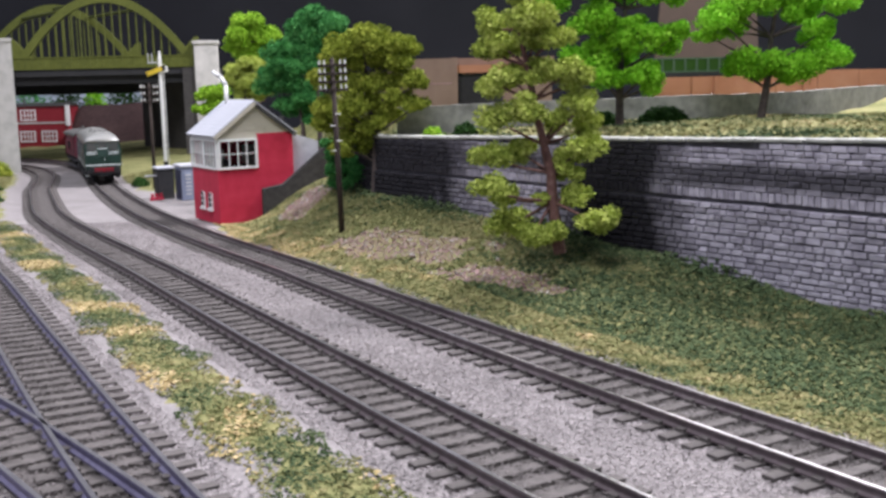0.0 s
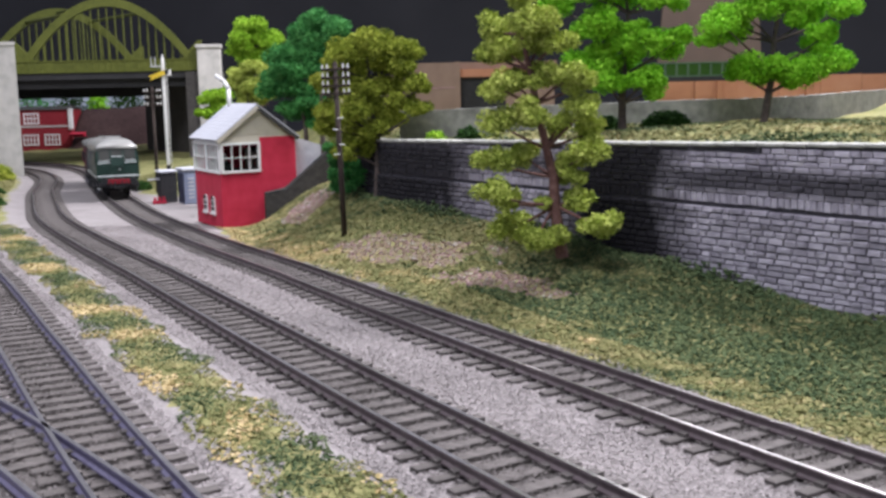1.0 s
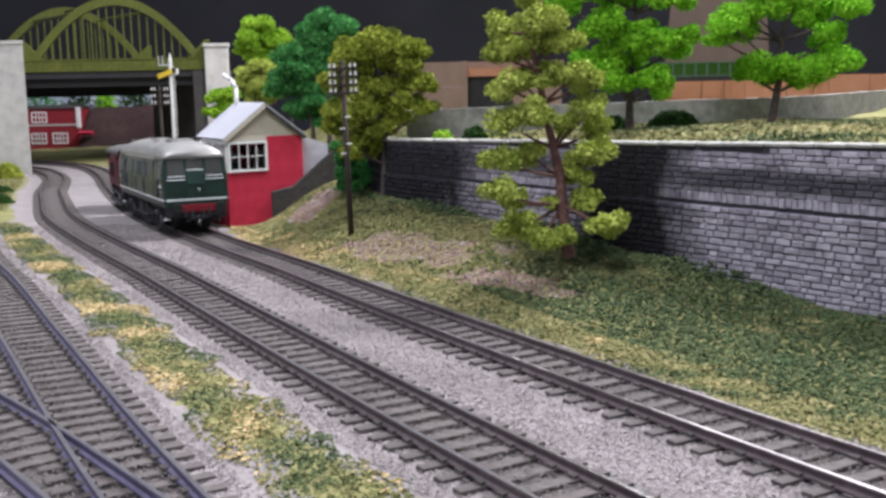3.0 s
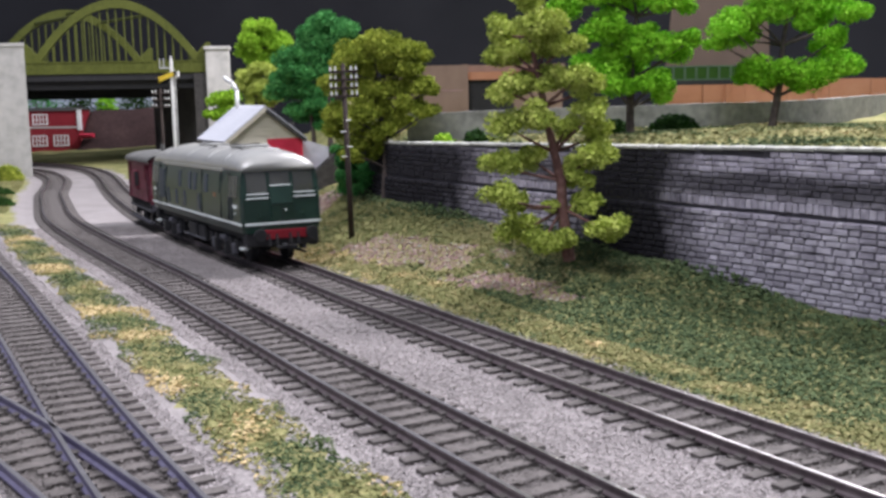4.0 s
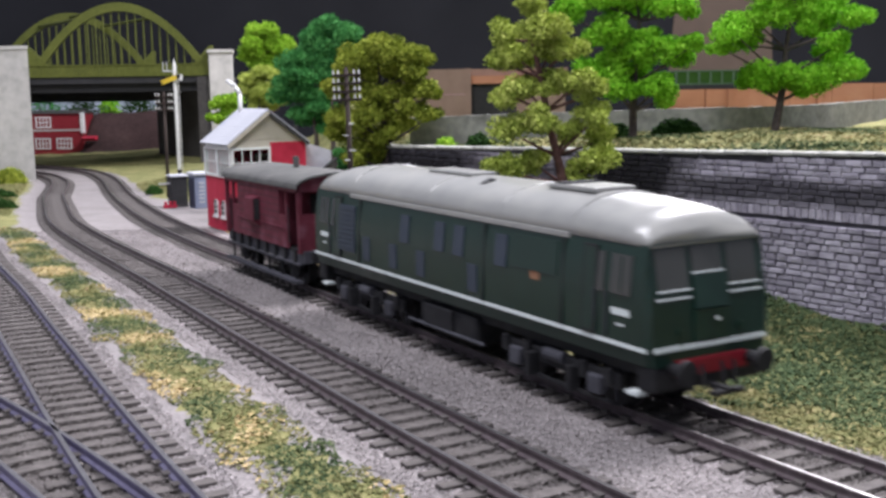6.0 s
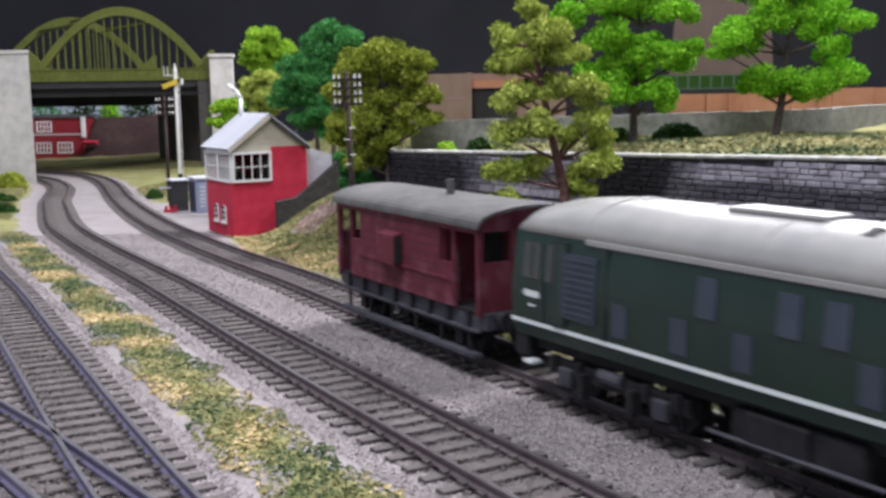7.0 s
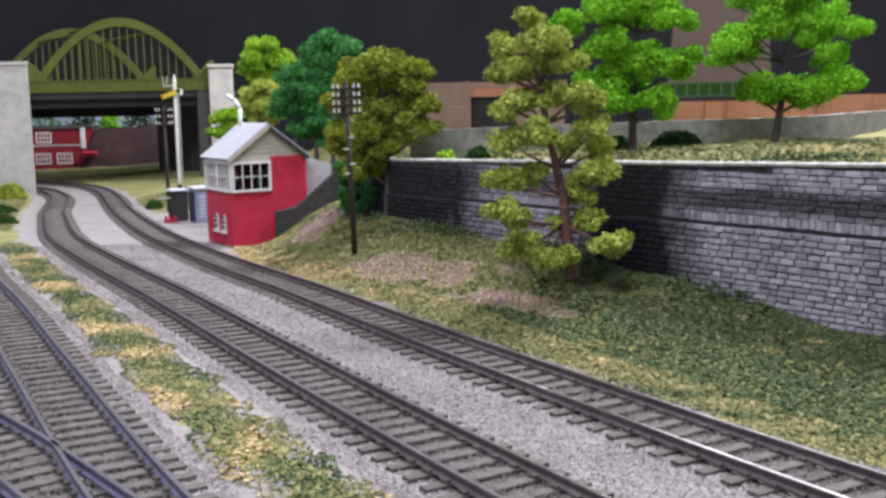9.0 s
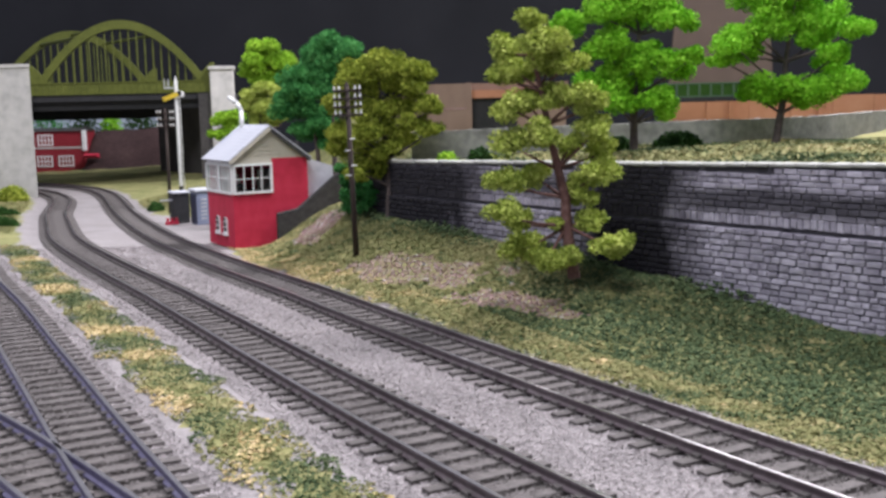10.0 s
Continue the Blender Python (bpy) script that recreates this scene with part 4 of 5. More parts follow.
model_tree("shrub", (-41, 575, 16.3), [(0.3, 8.4), (0.5, 14.3)],
           [(-6.7, 20.4, 5.3), (-5.5, 13.0, 4.7), (3.5, 15.7, 5.9), (7.8, 11.2, 5.3), (1.7, 6.8, 5.9), (-4.3, 5.5, 4.7), (6.1, 4.6, 4.7), (-9.4, 26.4, 4.1)],
           LEAF_BLUE, GREYBARK, "bushy deep green shrub at the foot of the wall", 220)
model_tree("broad_tree", (-68, 700, 22.9), [(0.6, 16.2), (0.6, 34.1), (0.6, 55.4)],
           [(-3.4, 88.8, 9.4), (5.5, 90.4, 9.4), (15.9, 84.9, 8.6), (-7.3, 80.2, 7.9), (8.6, 78.1, 9.4), (19.2, 77.8, 5.8), (-2.3, 73.1, 8.6), (4.5, 62.3, 7.9)],
           LEAF_BLUE, GREYBARK, "round-topped deep green model tree", 220)
model_tree("broad_tree", (-82, 740, 33.5), [(-0.5, 15.1), (-2.6, 30.2), (-5.9, 41.6)],
           [(-14.4, 62.3, 9.1), (-3.1, 63.9, 8.4), (-20.5, 51.3, 8.4), (-9.3, 51.0, 9.1), (2.0, 50.7, 8.4), (-19.1, 40.0, 9.1), (-6.0, 37.8, 8.4), (5.4, 39.4, 7.6), (-0.8, 26.4, 9.1), (6.5, 18.7, 6.8), (-8.3, 28.5, 6.8), (3.2, 32.0, 6.8)],
           LEAF_BLUE, GREYBARK, "deep green model tree behind the signal box", 220)
model_tree("broad_tree", (-139, 880, 44.4), [(0.8, 17.9), (0.9, 40.1), (0.6, 62.3)],
           [(-3.1, 77.7, 9.0), (5.7, 77.5, 8.1), (-5.9, 66.8, 9.0), (9.8, 68.6, 10.0), (16.3, 64.1, 5.4), (-4.2, 55.8, 9.0), (11.5, 57.6, 8.1), (-10.8, 58.1, 5.4), (2.2, 49.0, 7.2)],
           LEAF_LIME, GREYBARK, "lime green conical model tree", 240)
model_tree("shrub", (-140, 860, 49.6), [(0.6, 13.1), (1.0, 21.8)],
           [(-2.7, 37.1, 8.0), (8.3, 39.0, 8.0), (-5.4, 26.3, 8.0), (5.5, 26.1, 8.0), (11.8, 19.4, 7.1), (-1.4, 17.5, 7.1)],
           LEAF_OLIVE, GREYBARK, "pale olive model bush behind the signal box", 220)
model_tree("shrub", (-190, 985, 40.4), [(0.6, 11.1), (0.8, 16.1)],
           [(-4.8, 23.7, 8.1), (8.0, 28.4, 8.1), (-0.3, 13.6, 8.1), (10.0, 18.3, 7.1), (-8.0, 11.3, 6.1)],
           LEAF_LIME, GREYBARK, "olive green bush beside the bridge abutment", 240)



def hedge(at, w, d, h, leaf, label):
    rng = np.random.RandomState(int(abs(at[0]) + at[1]))
    t = thing("shrub", at, label, "shrub")
    n = int(28 * (w * d) ** 0.5 * h ** 0.5)
    p = rng.normal(size=(n, 3))
    p = p / np.linalg.norm(p, axis=1)[:, None] * rng.uniform(0.5, 1, (n, 1))
    p = np.stack([p[:, 0] * w / 2, p[:, 1] * d / 2, np.abs(p[:, 2]) * h], 1)
    p += rng.normal(size=(n, 3)) * 0.5
    p[:, 2] = np.maximum(p[:, 2], -0.5)
    crumbs("foliage", p, rng.uniform(0.6, 1.3, n), leaf, rng, 0.7, t)
    part("stem", tube(bmesh.new(), (0, 0, -1.5), (0, 0, h * 0.6), 0.8, 0.4, 6), GREYBARK, t)


def on_ground(x, y):
    return float(near_height(np.array([float(x)]), np.array([float(y)]))[0])


for x, y, w, d, h, leaf, label in ((112, 520, 24, 12, 8, HEDGE, "low dark green hedge on the upper bank"),
                                   (19, 535, 12, 8, 6, HEDGE, "small dark green bush on the upper bank"),
                                   (3, 548, 10, 8, 5, LEAF_LIME, "small green bush behind the wall"),
                                   (83, 515, 12, 8, 7, HEDGE, "dark green bush beside a tree"),
                                   (-385, 985, 30, 22, 14, LEAF_DARKOLIVE, "olive green bush under the wing wall"),
                                   (-425, 990, 36, 22, 12, LEAF_DARKOLIVE, "olive green bush under the wing wall"),
                                   (-345, 850, 34, 14, 6, HEDGE, "low dark clipped hedge by the path"),
                                   (-312, 765, 34, 14, 7, HEDGE, "low dark clipped hedge by the path"),
                                   (-222, 850, 12, 14, 7, HEDGE, "dark bush behind the lamp hut")):
    hedge((x, y, on_ground(x, y)), w, d, h, leaf, label)


def far_tree(x, y, r, h, leaf, label):
    rng = np.random.RandomState(int(abs(x)))
    z = on_ground(x, y)
    t = thing("far_tree", (x, y, z), label, "tree")
    n = 900
    u = rng.uniform(0, 1, n)
    p = rng.normal(size=(n, 3))
    p = p / np.linalg.norm(p, axis=1)[:, None]
    rad = r * np.sin(np.pi * np.clip(u * 0.85 + 0.12, 0, 1)) * rng.uniform(0.5, 1, n)
    q = np.stack([p[:, 0] * rad, p[:, 1] * rad, h * (0.25 + 0.75 * u)], 1)
    crumbs("foliage", q, rng.uniform(1.2, 2.6, n), leaf, rng, 0.7, t)
    part("trunk", tube(bmesh.new(), (0, 0, -2), (0, 0, h * 0.7), 2.2, 1, 7), GREYBARK, t)


for x, y, r, h, leaf in ((-436, 1470, 16, 78, LEAF_BRIGHT), (-405, 1500, 26, 76, HEDGE), (-478, 1490, 24, 80, HEDGE), (-540, 1500, 40, 82, LEAF_BLUE), (-365, 1510, 22, 66, HEDGE)):
    far_tree(x, y, r, h, leaf, "dark distant model tree beyond the bridge" if leaf is not LEAF_BRIGHT else "green pointed model tree beyond the bridge")


# ---------------------------------------------------------------- grass, gravel
def scatter_ground():
    rng = np.random.RandomState(12)

    def field(n, x0, x1, y0, y1):
        return rng.uniform(x0, x1, n), rng.uniform(y0, y1, n)

    def put(name, x, y, size, mat, label, lift=0.0, squash=0.5, category="grass"):
        z = near_height(x, y) + lift
        ob = crumbs(name, np.stack([x, y, z], 1), size, mat, rng, squash, shape=(TETRA_V, TETRA_F))
        tagged(ob, label, category, kind="stuff")

    # grass strip between the tracks: green with straw-coloured patches
    x, y = field(210000, -300, 10, 150, 650)
    g = near_survey(x, y)
    edge = lumps(x, y, 26, 31) * 2.5
    m = (g["b"] < -23 + edge) & (g["c"] > 20.5 + edge)
    x, y = x[m], y[m]
    patch = lumps(x, y, 52, 33) + lumps(x, y, 17, 34) * 0.3 + rng.normal(size=len(x)) * 0.2
    dry, green = patch > 0.42, patch < -0.35
    put("grass_tufts", x[~dry & ~green], y[~dry & ~green], rng.uniform(0.35, 0.8, int((~dry & ~green).sum())), GRASS, "olive green turf between the tracks", 0.4)
    put("grass_tufts", x[green], y[green], rng.uniform(0.35, 0.75, int(green.sum())), LUSH, "deep green turf between the tracks", 0.4)
    put("dry_grass", x[dry], y[dry], rng.uniform(0.45, 1.0, int(dry.sum())), STRAW, "straw-coloured dry turf between the tracks", 0.8)
    # bank below the wall
    x, y = field(420000, -190, 260, 190, 700)
    g = near_survey(x, y)
    edge = lumps(x, y, 24, 35) * 2
    yard = (y > 575) & (g["a"] < np.interp(y, [575, 610, 640, 680, 760], [19, 27, 33, 56, 84]) + edge)
    bare = ((x + 10) / 33) ** 2 + ((y - 466 + 0.9 * (x + 10)) / 17) ** 2 + lumps(x, y, 20, 36) * 0.5 + lumps(x, y, 7, 46) * 0.25 < 1
    bare2 = ((x - 26) / 22) ** 2 + ((y - 402 + 0.9 * (x - 26)) / 12) ** 2 + lumps(x, y, 18, 38) * 0.5 + lumps(x, y, 7, 47) * 0.3 < 1
    path = ((x + 66) / 13) ** 2 + ((y - 585) / 26) ** 2 + lumps(x, y, 20, 37) * 0.3 < 1
    on = (g["a"] > 17 + edge) & (g["w"] < -0.5) & ~yard
    bx, by = x[on & (bare | bare2 | path)], y[on & (bare | bare2 | path)]
    put("earth_crumbs", bx, by, rng.uniform(0.3, 0.75, len(bx)), DIRT, "pinkish bare earth and gravel on the bank", 0.2, category="earth")
    pale = rng.uniform(size=len(bx)) < 0.05
    put("pale_chippings", bx[pale], by[pale], rng.uniform(0.4, 0.8, int(pale.sum())), CONCRETE, "pale stone chippings on bare earth", 0.7, category="gravel")
    x, y, ga = x[on & ~(bare | bare2 | path)], y[on & ~(bare | bare2 | path)], g["a"][on & ~(bare | bare2 | path)]
    patch = lumps(x, y, 60, 41) * 0.8 + rng.normal(size=len(x)) * 0.35 + np.where(ga > 36, -0.75, 0.5)
    patch = patch + lumps(x, y, 16, 43) * 0.6 + 1.35 * smooth((y - 385) / 80) - 0.35 * smooth((360 - y) / 60)
    dry, green = patch > 1.8, patch < -0.12
    mid = ~dry & ~green
    put("grass_tufts", x[mid], y[mid], rng.uniform(0.35, 0.95, int(mid.sum())), GRASS, "olive turf on the bank below the wall", 0.4)
    put("grass_tufts", x[green], y[green], rng.uniform(0.35, 1.0, int(green.sum())), LUSH, "deep green turf on the bank below the wall", 0.4)
    put("dry_grass", x[dry], y[dry], rng.uniform(0.4, 0.95, int(dry.sum())), STRAW, "dry straw-coloured turf on the bank", 0.5)
    # weeds along the foot of the wall
    s = rng.uniform(740, FOOT.length, 9000)
    o = -np.abs(rng.normal(size=9000)) * 5 - 0.8
    p = FOOT.at(s, o).T
    k = p[:, 1] < 600
    z = near_height(p[k, 0], p[k, 1]) + rng.uniform(0, 1, k.sum()) ** 2 * 5 * (0.5 + 0.5 * np.sin(s[k] / 13))
    tagged(crumbs("weeds", np.stack([p[k, 0], p[k, 1], z], 1), rng.uniform(0.5, 1.2, k.sum()), LUSH, rng), "tangled weeds along the foot of the wall", "weeds", kind="stuff")
    # upper bank
    x, y = field(110000, -150, 330, 330, 900)
    g = near_survey(x, y)
    m = (g["w"] > 10) & (g["w"] < 230)
    x, y = x[m], y[m]
    patch = lumps(x, y, 50, 51) + rng.normal(size=len(x)) * 0.3
    for sel, mat, label in ((patch > 1.25, STRAW, "pale dry turf on the upper bank"), ((patch <= 1.25) & (patch > -0.1), GRASS, "olive turf on the upper bank"), (patch <= -0.1, LUSH, "green turf on the upper bank")):
        put("grass_tufts", x[sel], y[sel], rng.uniform(0.5, 1.3, int(sel.sum())), mat, label, 0.4)
    # far mound and verge
    x, y = field(50000, -480, -120, 640, 1150)
    g = near_survey(x, y)
    m = ((g["a"] > 24) & (y > 805) & (((x + 205) / 62) ** 2 + ((y - 960) / 120) ** 2 < 1)) | ((g["b"] < -34) & (y > 660) & ~((y < 720)))
    x, y = x[m], y[m]
    put("grass_tufts", x, y, rng.uniform(0.6, 1.4, len(x)), GRASS, "olive turf beside the far curve", 0.3)
    # ballast stones
    x, y = field(500000, -280, 150, 170, 640)
    g = near_survey(x, y)
    da, db, dc, dd = (np.abs(g[k]) for k in "abcd")
    turf = ((g["b"] < -22) & (g["c"] > 19.5)) | (g["a"] > 20)
    near = np.minimum(np.minimum(da, db), np.minimum(dc, dd))
    m = ~turf & (g["d"] > -24) & (np.abs(near - 8.6) > 1.2)
    x, y, near = x[m], y[m], near[m]
    bed = near < 9.5
    keep = ~bed | (rng.uniform(size=len(x)) < 0.8)
    x, y, bed = x[keep], y[keep], bed[keep]
    put("ballast_stones", x[~bed], y[~bed], rng.uniform(0.26, 0.52, int((~bed).sum())), BALLAST_STONE, "pale pinkish-grey granite ballast chippings", 0.35, category="ballast")
    put("ballast_stones", x[bed], y[bed], rng.uniform(0.25, 0.5, int(bed.sum())), TRACKBED, "dirty brown ballast between the sleepers", 0.95, category="ballast")


scatter_ground()


# ---------------------------------------------------------------- train
LOCO_GREEN = material("deep_green_paint", [(0.004, 0.018, 0.012), (0.006, 0.023, 0.016), (0.009, 0.030, 0.021)], 120, rough=0.34, bump=0.03, spec=0.5)
ROOF_GREY = material("pale_grey_roof", [(0.22, 0.222, 0.215), (0.27, 0.27, 0.255), (0.32, 0.315, 0.29)], 150, coarse=25, rough=0.3, bump=0.03, spec=0.7)
MAROON = material("weathered_maroon", [(0.075, 0.011, 0.02), (0.12, 0.02, 0.034), (0.19, 0.075, 0.10)], 180, coarse=45, rough=0.7, bump=0.15)
VANROOF = material("dark_grey_roof", [(0.07, 0.07, 0.068), (0.105, 0.105, 0.10), (0.14, 0.137, 0.128)], 160, coarse=30, rough=0.8, bump=0.1)
UNDER = material("grimy_underframe", [(0.006, 0.006, 0.007), (0.014, 0.014, 0.016), (0.03, 0.029, 0.03)], 250, rough=0.65, bump=0.2)
SOLEBAR = material("worn_grey_frame", [(0.025, 0.025, 0.03), (0.05, 0.05, 0.06), (0.085, 0.085, 0.10)], 220, rough=0.6, bump=0.2)
GRILLE = material("grey_blue_grille", [(0.03, 0.04, 0.058), (0.048, 0.06, 0.08)], 200, rough=0.5, bump=0.1)
LINING = material("white_lining", [(0.58, 0.64, 0.63), (0.68, 0.72, 0.71)], 100, rough=0.5, bump=0.0)
BUFFER_RED = material("buffer_beam_red", [(0.14, 0.005, 0.012), (0.20, 0.008, 0.018)], 200, rough=0.5)
CABGLASS = material("smoky_cab_glazing", [(0.03, 0.032, 0.028), (0.055, 0.055, 0.05)], 60, rough=0.12, bump=0.0, spec=0.6)
BRASS = material("orange_crest", [(0.16, 0.05, 0.03), (0.34, 0.20, 0.11)], 900, rough=0.5)


def loft(stations, cap=True):
    """A skin over cross-sections: each a list of (x, y, z) with the same count."""
    bm = bmesh.new()
    rings = [[bm.verts.new(p) for p in st] for st in stations]
    n = len(rings[0])
    for a, b in zip(rings, rings[1:]):
        for i in range(n):
            bm.faces.new((a[i], a[(i + 1) % n], b[(i + 1) % n], b[i]))
    if cap:
        bm.faces.new(rings[0][::-1])
        bm.faces.new(rings[-1])
    bmesh.ops.recalc_face_normals(bm, faces=bm.faces[:])
    return bm


def wheelset(parent, x, r=6.2):
    bm = bmesh.new()
    for y in (-8.6, 8.6):
        tube(bm, (0, y - 1.3, 0), (0, y + 1.3, 0), r, n=24)
        tube(bm, (0, y - 1.6 * np.sign(y) - 0.2, 0), (0, y - 1.6 * np.sign(y) + 0.2, 0), r + 0.8, n=24)
    tube(bm, (0, -12, 0), (0, 12, 0), 1.0, n=8)
    w = part("wheelset", bm, UNDER, parent)
    w.matrix_basis = mm(x, 0, r)
    for y in (-10.1, 10.1):
        for k in range(6):
            a = k * math.pi / 3
            part("spoke", tube(bmesh.new(), (0, y, 0), (r * 0.8 * math.cos(a), y, r * 0.8 * math.sin(a)), 0.45, n=5), SOLEBAR, w)
    return w


def buffers(parent, x, sign, z=13.9):
    for y in (-11.5, 11.5):
        bm = tube(bmesh.new(), (x, y, z), (x + sign * 4.2, y, z), 1.5, n=12)
        tube(bm, (x + sign * 4.2, y, z), (x + sign * 5.2, y, z), 2.9, 2.7, 16)
        part("buffer", bm, UNDER, parent)
    part("coupling", box(boxed(*sorted((x, x + sign * 6)), -1, 1, 8.2, 9.4), *sorted((x + sign * 4, x + sign * 6)), -4.5, 4.5, 8.0, 9.0), UNDER, parent)


def build_loco():
    t = thing("diesel_locomotive", (0, 0, 0), "dark green diesel locomotive with pale grey roof", "locomotive")
    H = 92.5
    def nose(z):
        """How far the cab front leans back at a height."""
        return max(0, z - 27) * 0.22
    def half(z):
        return 18.0 - max(0, 19 - z) * 0.25 - max(0, z - 27) ** 2 * 0.0075
    zs = [14.5, 17, 19, 23, 27, 30, 33, 36, 39, 41.4]
    def section(x, end):
        out = []
        for z in zs:
            out.append((x - math.copysign(nose(z), x) if end else x, -half(z) + (0.9 if end else 0), z))
        for z in reversed(zs):
            out.append((x - math.copysign(nose(z), x) if end else x, half(z) - (0.9 if end else 0), z))
        return out
    part("body", loft([section(-H, True), section(-H + 2, False), section(-60, False), section(60, False), section(H - 2, False), section(H, True)]), LOCO_GREEN, t, "glossy dark green body side")
    # roof with domed ends
    stations = []
    for x, k in ((-H - 0.4, 0.42), (-H + 1.6, 0.56), (-H + 5, 0.70), (-H + 12, 0.86), (-H + 24, 0.97), (-H + 40, 1), (H - 40, 1), (H - 24, 0.97), (H - 12, 0.86), (H - 5, 0.70), (H - 1.6, 0.56), (H + 0.4, 0.42)):
        end = abs(x) > H - 2
        xx = x - math.copysign(3.0, x) if end else x
        st = []
        for i in range(15):
            a = math.pi * i / 14
            st.append((xx, -16.8 * math.cos(a) * (1.0 if not end else 0.975), 41.2 + 9.2 * k * math.sin(a) ** 0.85))
        stations.append(st + [(xx, 15.8, 40.8), (xx, -15.8, 40.8)])
    part("roof", loft(stations), ROOF_GREY, t, "pale grey domed roof", smooth=True)
    for s in (-1, 1):
        # eaves strip, lining and details along each side
        part("eaves_strip", boxed(-62, 62, s * 16.7 - 0.5, s * 16.7 + 0.5, 40.2, 41.6, 0.2), ROOF_GREY, t)
        part("lining", boxed(-H + 1.2, H - 1.2, s * 17.8 - 0.3, s * 17.8 + 0.3, 17.9, 18.9), LINING, t, "white lining along the body")
        def panel(name, x0, x1, z0, z1, mat, label="", d=0.25):
            zc = (z0 + z1) / 2
            y = half(zc)
            bm = boxed(x0, x1, -0.3, d, z0 - zc, z1 - zc)
            ob = part(name, bm, mat, t, label)
            slope = math.degrees(math.atan((half(z0) - half(z1)) / (z1 - z0)))
            ob.matrix_basis = mm(0, 0, 0, 0, 0, 0 if s > 0 else 180) @ mm(0, y, zc, slope, 0, 0)
            return ob
        f = -s     # the mirrored side runs the other way
        def span(a, b):
            return sorted((a * (1 if s > 0 else -1), b * (1 if s > 0 else -1)))
        g = panel("radiator_grille", *span(-70, -57), 22, 37.6, GRILLE, "large blue-grey radiator grille")
        for i in range(9):
            zz = -6.6 + i * 1.6
            a, b = span(-69.3, -57.7)
            part("louvre", boxed(a, b, 0.2, 0.5, zz, zz + 0.5), GRILLE, g)
        for x in (-51, -32, -14, 16):
            panel("side_grille", *span(x, x + 5), 20.6, 28.2, GRILLE)
        for x in (-24.5, -3, 8, 30):
            panel("side_window", *span(x, x + 5.5), 29.6, 38, GRILLE)
        for x in (-54, 24, 60):
            panel("panel_seam", *span(x, x + 0.5), 19, 40, BLACK, d=0.08)
        panel("body_panel", *span(38, 58), 30.5, 39, LOCO_GREEN, d=0.2)
        for e in (-1, 1):
            # Flat black panel: the shade of the door recess as colour.
            panel("door_recess_shade", *span(e * 71 - 2.6, e * 71 + 2.6), 19.6, 40, BLACK if e * s else BLACK, d=0.1)
            panel("cab_door", *span(e * 71 - 2.0, e * 71 + 2.0), 20, 39.4, LOCO_GREEN, d=0.16)
            panel("door_window", *span(e * 75.2 - 1.2, e * 75.2 + 1.2), 29.6, 38.8, CABGLASS, d=0.2)
            w = panel("cab_window", *span(e * 82.5 - 3.6, e * 82.5 + 3.6), 29.8, 38.8, CABGLASS, "cab side window", d=0.2)
            for xx in span(e * 82.5 - 0.3, e * 82.5 + 0.3)[:1]:
                part("bar", boxed(xx, xx + 0.5, 0.1, 0.35, -4, 4), LOCO_GREEN, w)
            for xx in (e * 77.6, e * 73.2):
                panel("handrail", *span(xx - 0.15, xx + 0.15), 19.5, 30, SOLEBAR, d=0.5)
            # number shown as a plain bar
            panel("number_bar", *span(e * 82.5 - 3.2, e * 82.5 + 3.2), 25, 26.6, LINING, d=0.1)
            panel("data_bar", *span(e * 82.5 - 1.4, e * 82.5 + 1.4), 22.6, 23.1, LINING, d=0.1)
        panel("crest", *span(46.6, 50.6), 28.4, 32.0, BRASS, "small orange crest", d=0.12)
    for e in (-1, 1):
        # cab front: windows, gangway doors, lining, beam
        def front(name, y0, y1, z0, z1, mat, label="", d=0.3):
            zc = (z0 + z1) / 2
            lean = math.degrees(math.atan(0.22)) if z0 >= 26.5 else 0
            ob = part(name, boxed(-0.4, d, y0, y1, (z0 - zc), (z1 - zc)), mat, t, label)
            ob.matrix_basis = mm(0, 0, 0, 0, 0, 0 if e > 0 else 180) @ mm(H - nose(zc), 0, zc, 0, -lean, 0)
            return ob
        for y0, y1, z0 in ((-14.8, -6.0, 31.2), (-4.4, 4.4, 34.6), (6.0, 14.8, 31.2)):
            w = front("cab_window", y0, y1, z0, 40.4, CABGLASS, "cab windscreen pane", 0.2)
            part("window_sill", boxed(0.1, 0.6, y0 - 0.3, y1 + 0.3, -(40.4 - z0) / 2 - 0.35, -(40.4 - z0) / 2 + 0.05), LINING, w)
        for y0, y1 in ((-15.6, -5.6), (5.6, 15.6)):
            front("windscreen_recess", y0, y1, 29.2, 29.7, LINING, d=0.15)
        front("gangway_door", -5.0, 5.0, 19.4, 26.4, LOCO_GREEN, d=0.45)
        front("gangway_top", -4.9, 4.9, 26.6, 34.2, LOCO_GREEN, d=0.6)
        part("gangway_seam", boxed(*sorted((e * (H + 0.35), e * (H + 0.55))), -0.12, 0.12, 18.7, 26.3), BLACK, t)
        part("door_lamp", tube(bmesh.new(), (e * H, 1.5, 24), (e * (H + 0.9), 1.5, 24), 0.5, n=8), LINING, t)
        for y in (-9, 9):
            part("disc", tube(bmesh.new(), (e * H, y, 21.5), (e * (H + 0.5), y, 21.5), 1.1, n=12), LOCO_GREEN, t)
        part("lining", boxed(*sorted((e * (H - 0.2), e * (H + 0.45))), -16.6, 16.6, 17.9, 18.9), LINING, t)
        part("buffer_beam", boxed(*sorted((e * (H - 3), e * (H + 0.6))), -10.5, 10.5, 11.6, 15.6, 0.3), BUFFER_RED, t, "bright red buffer beam")
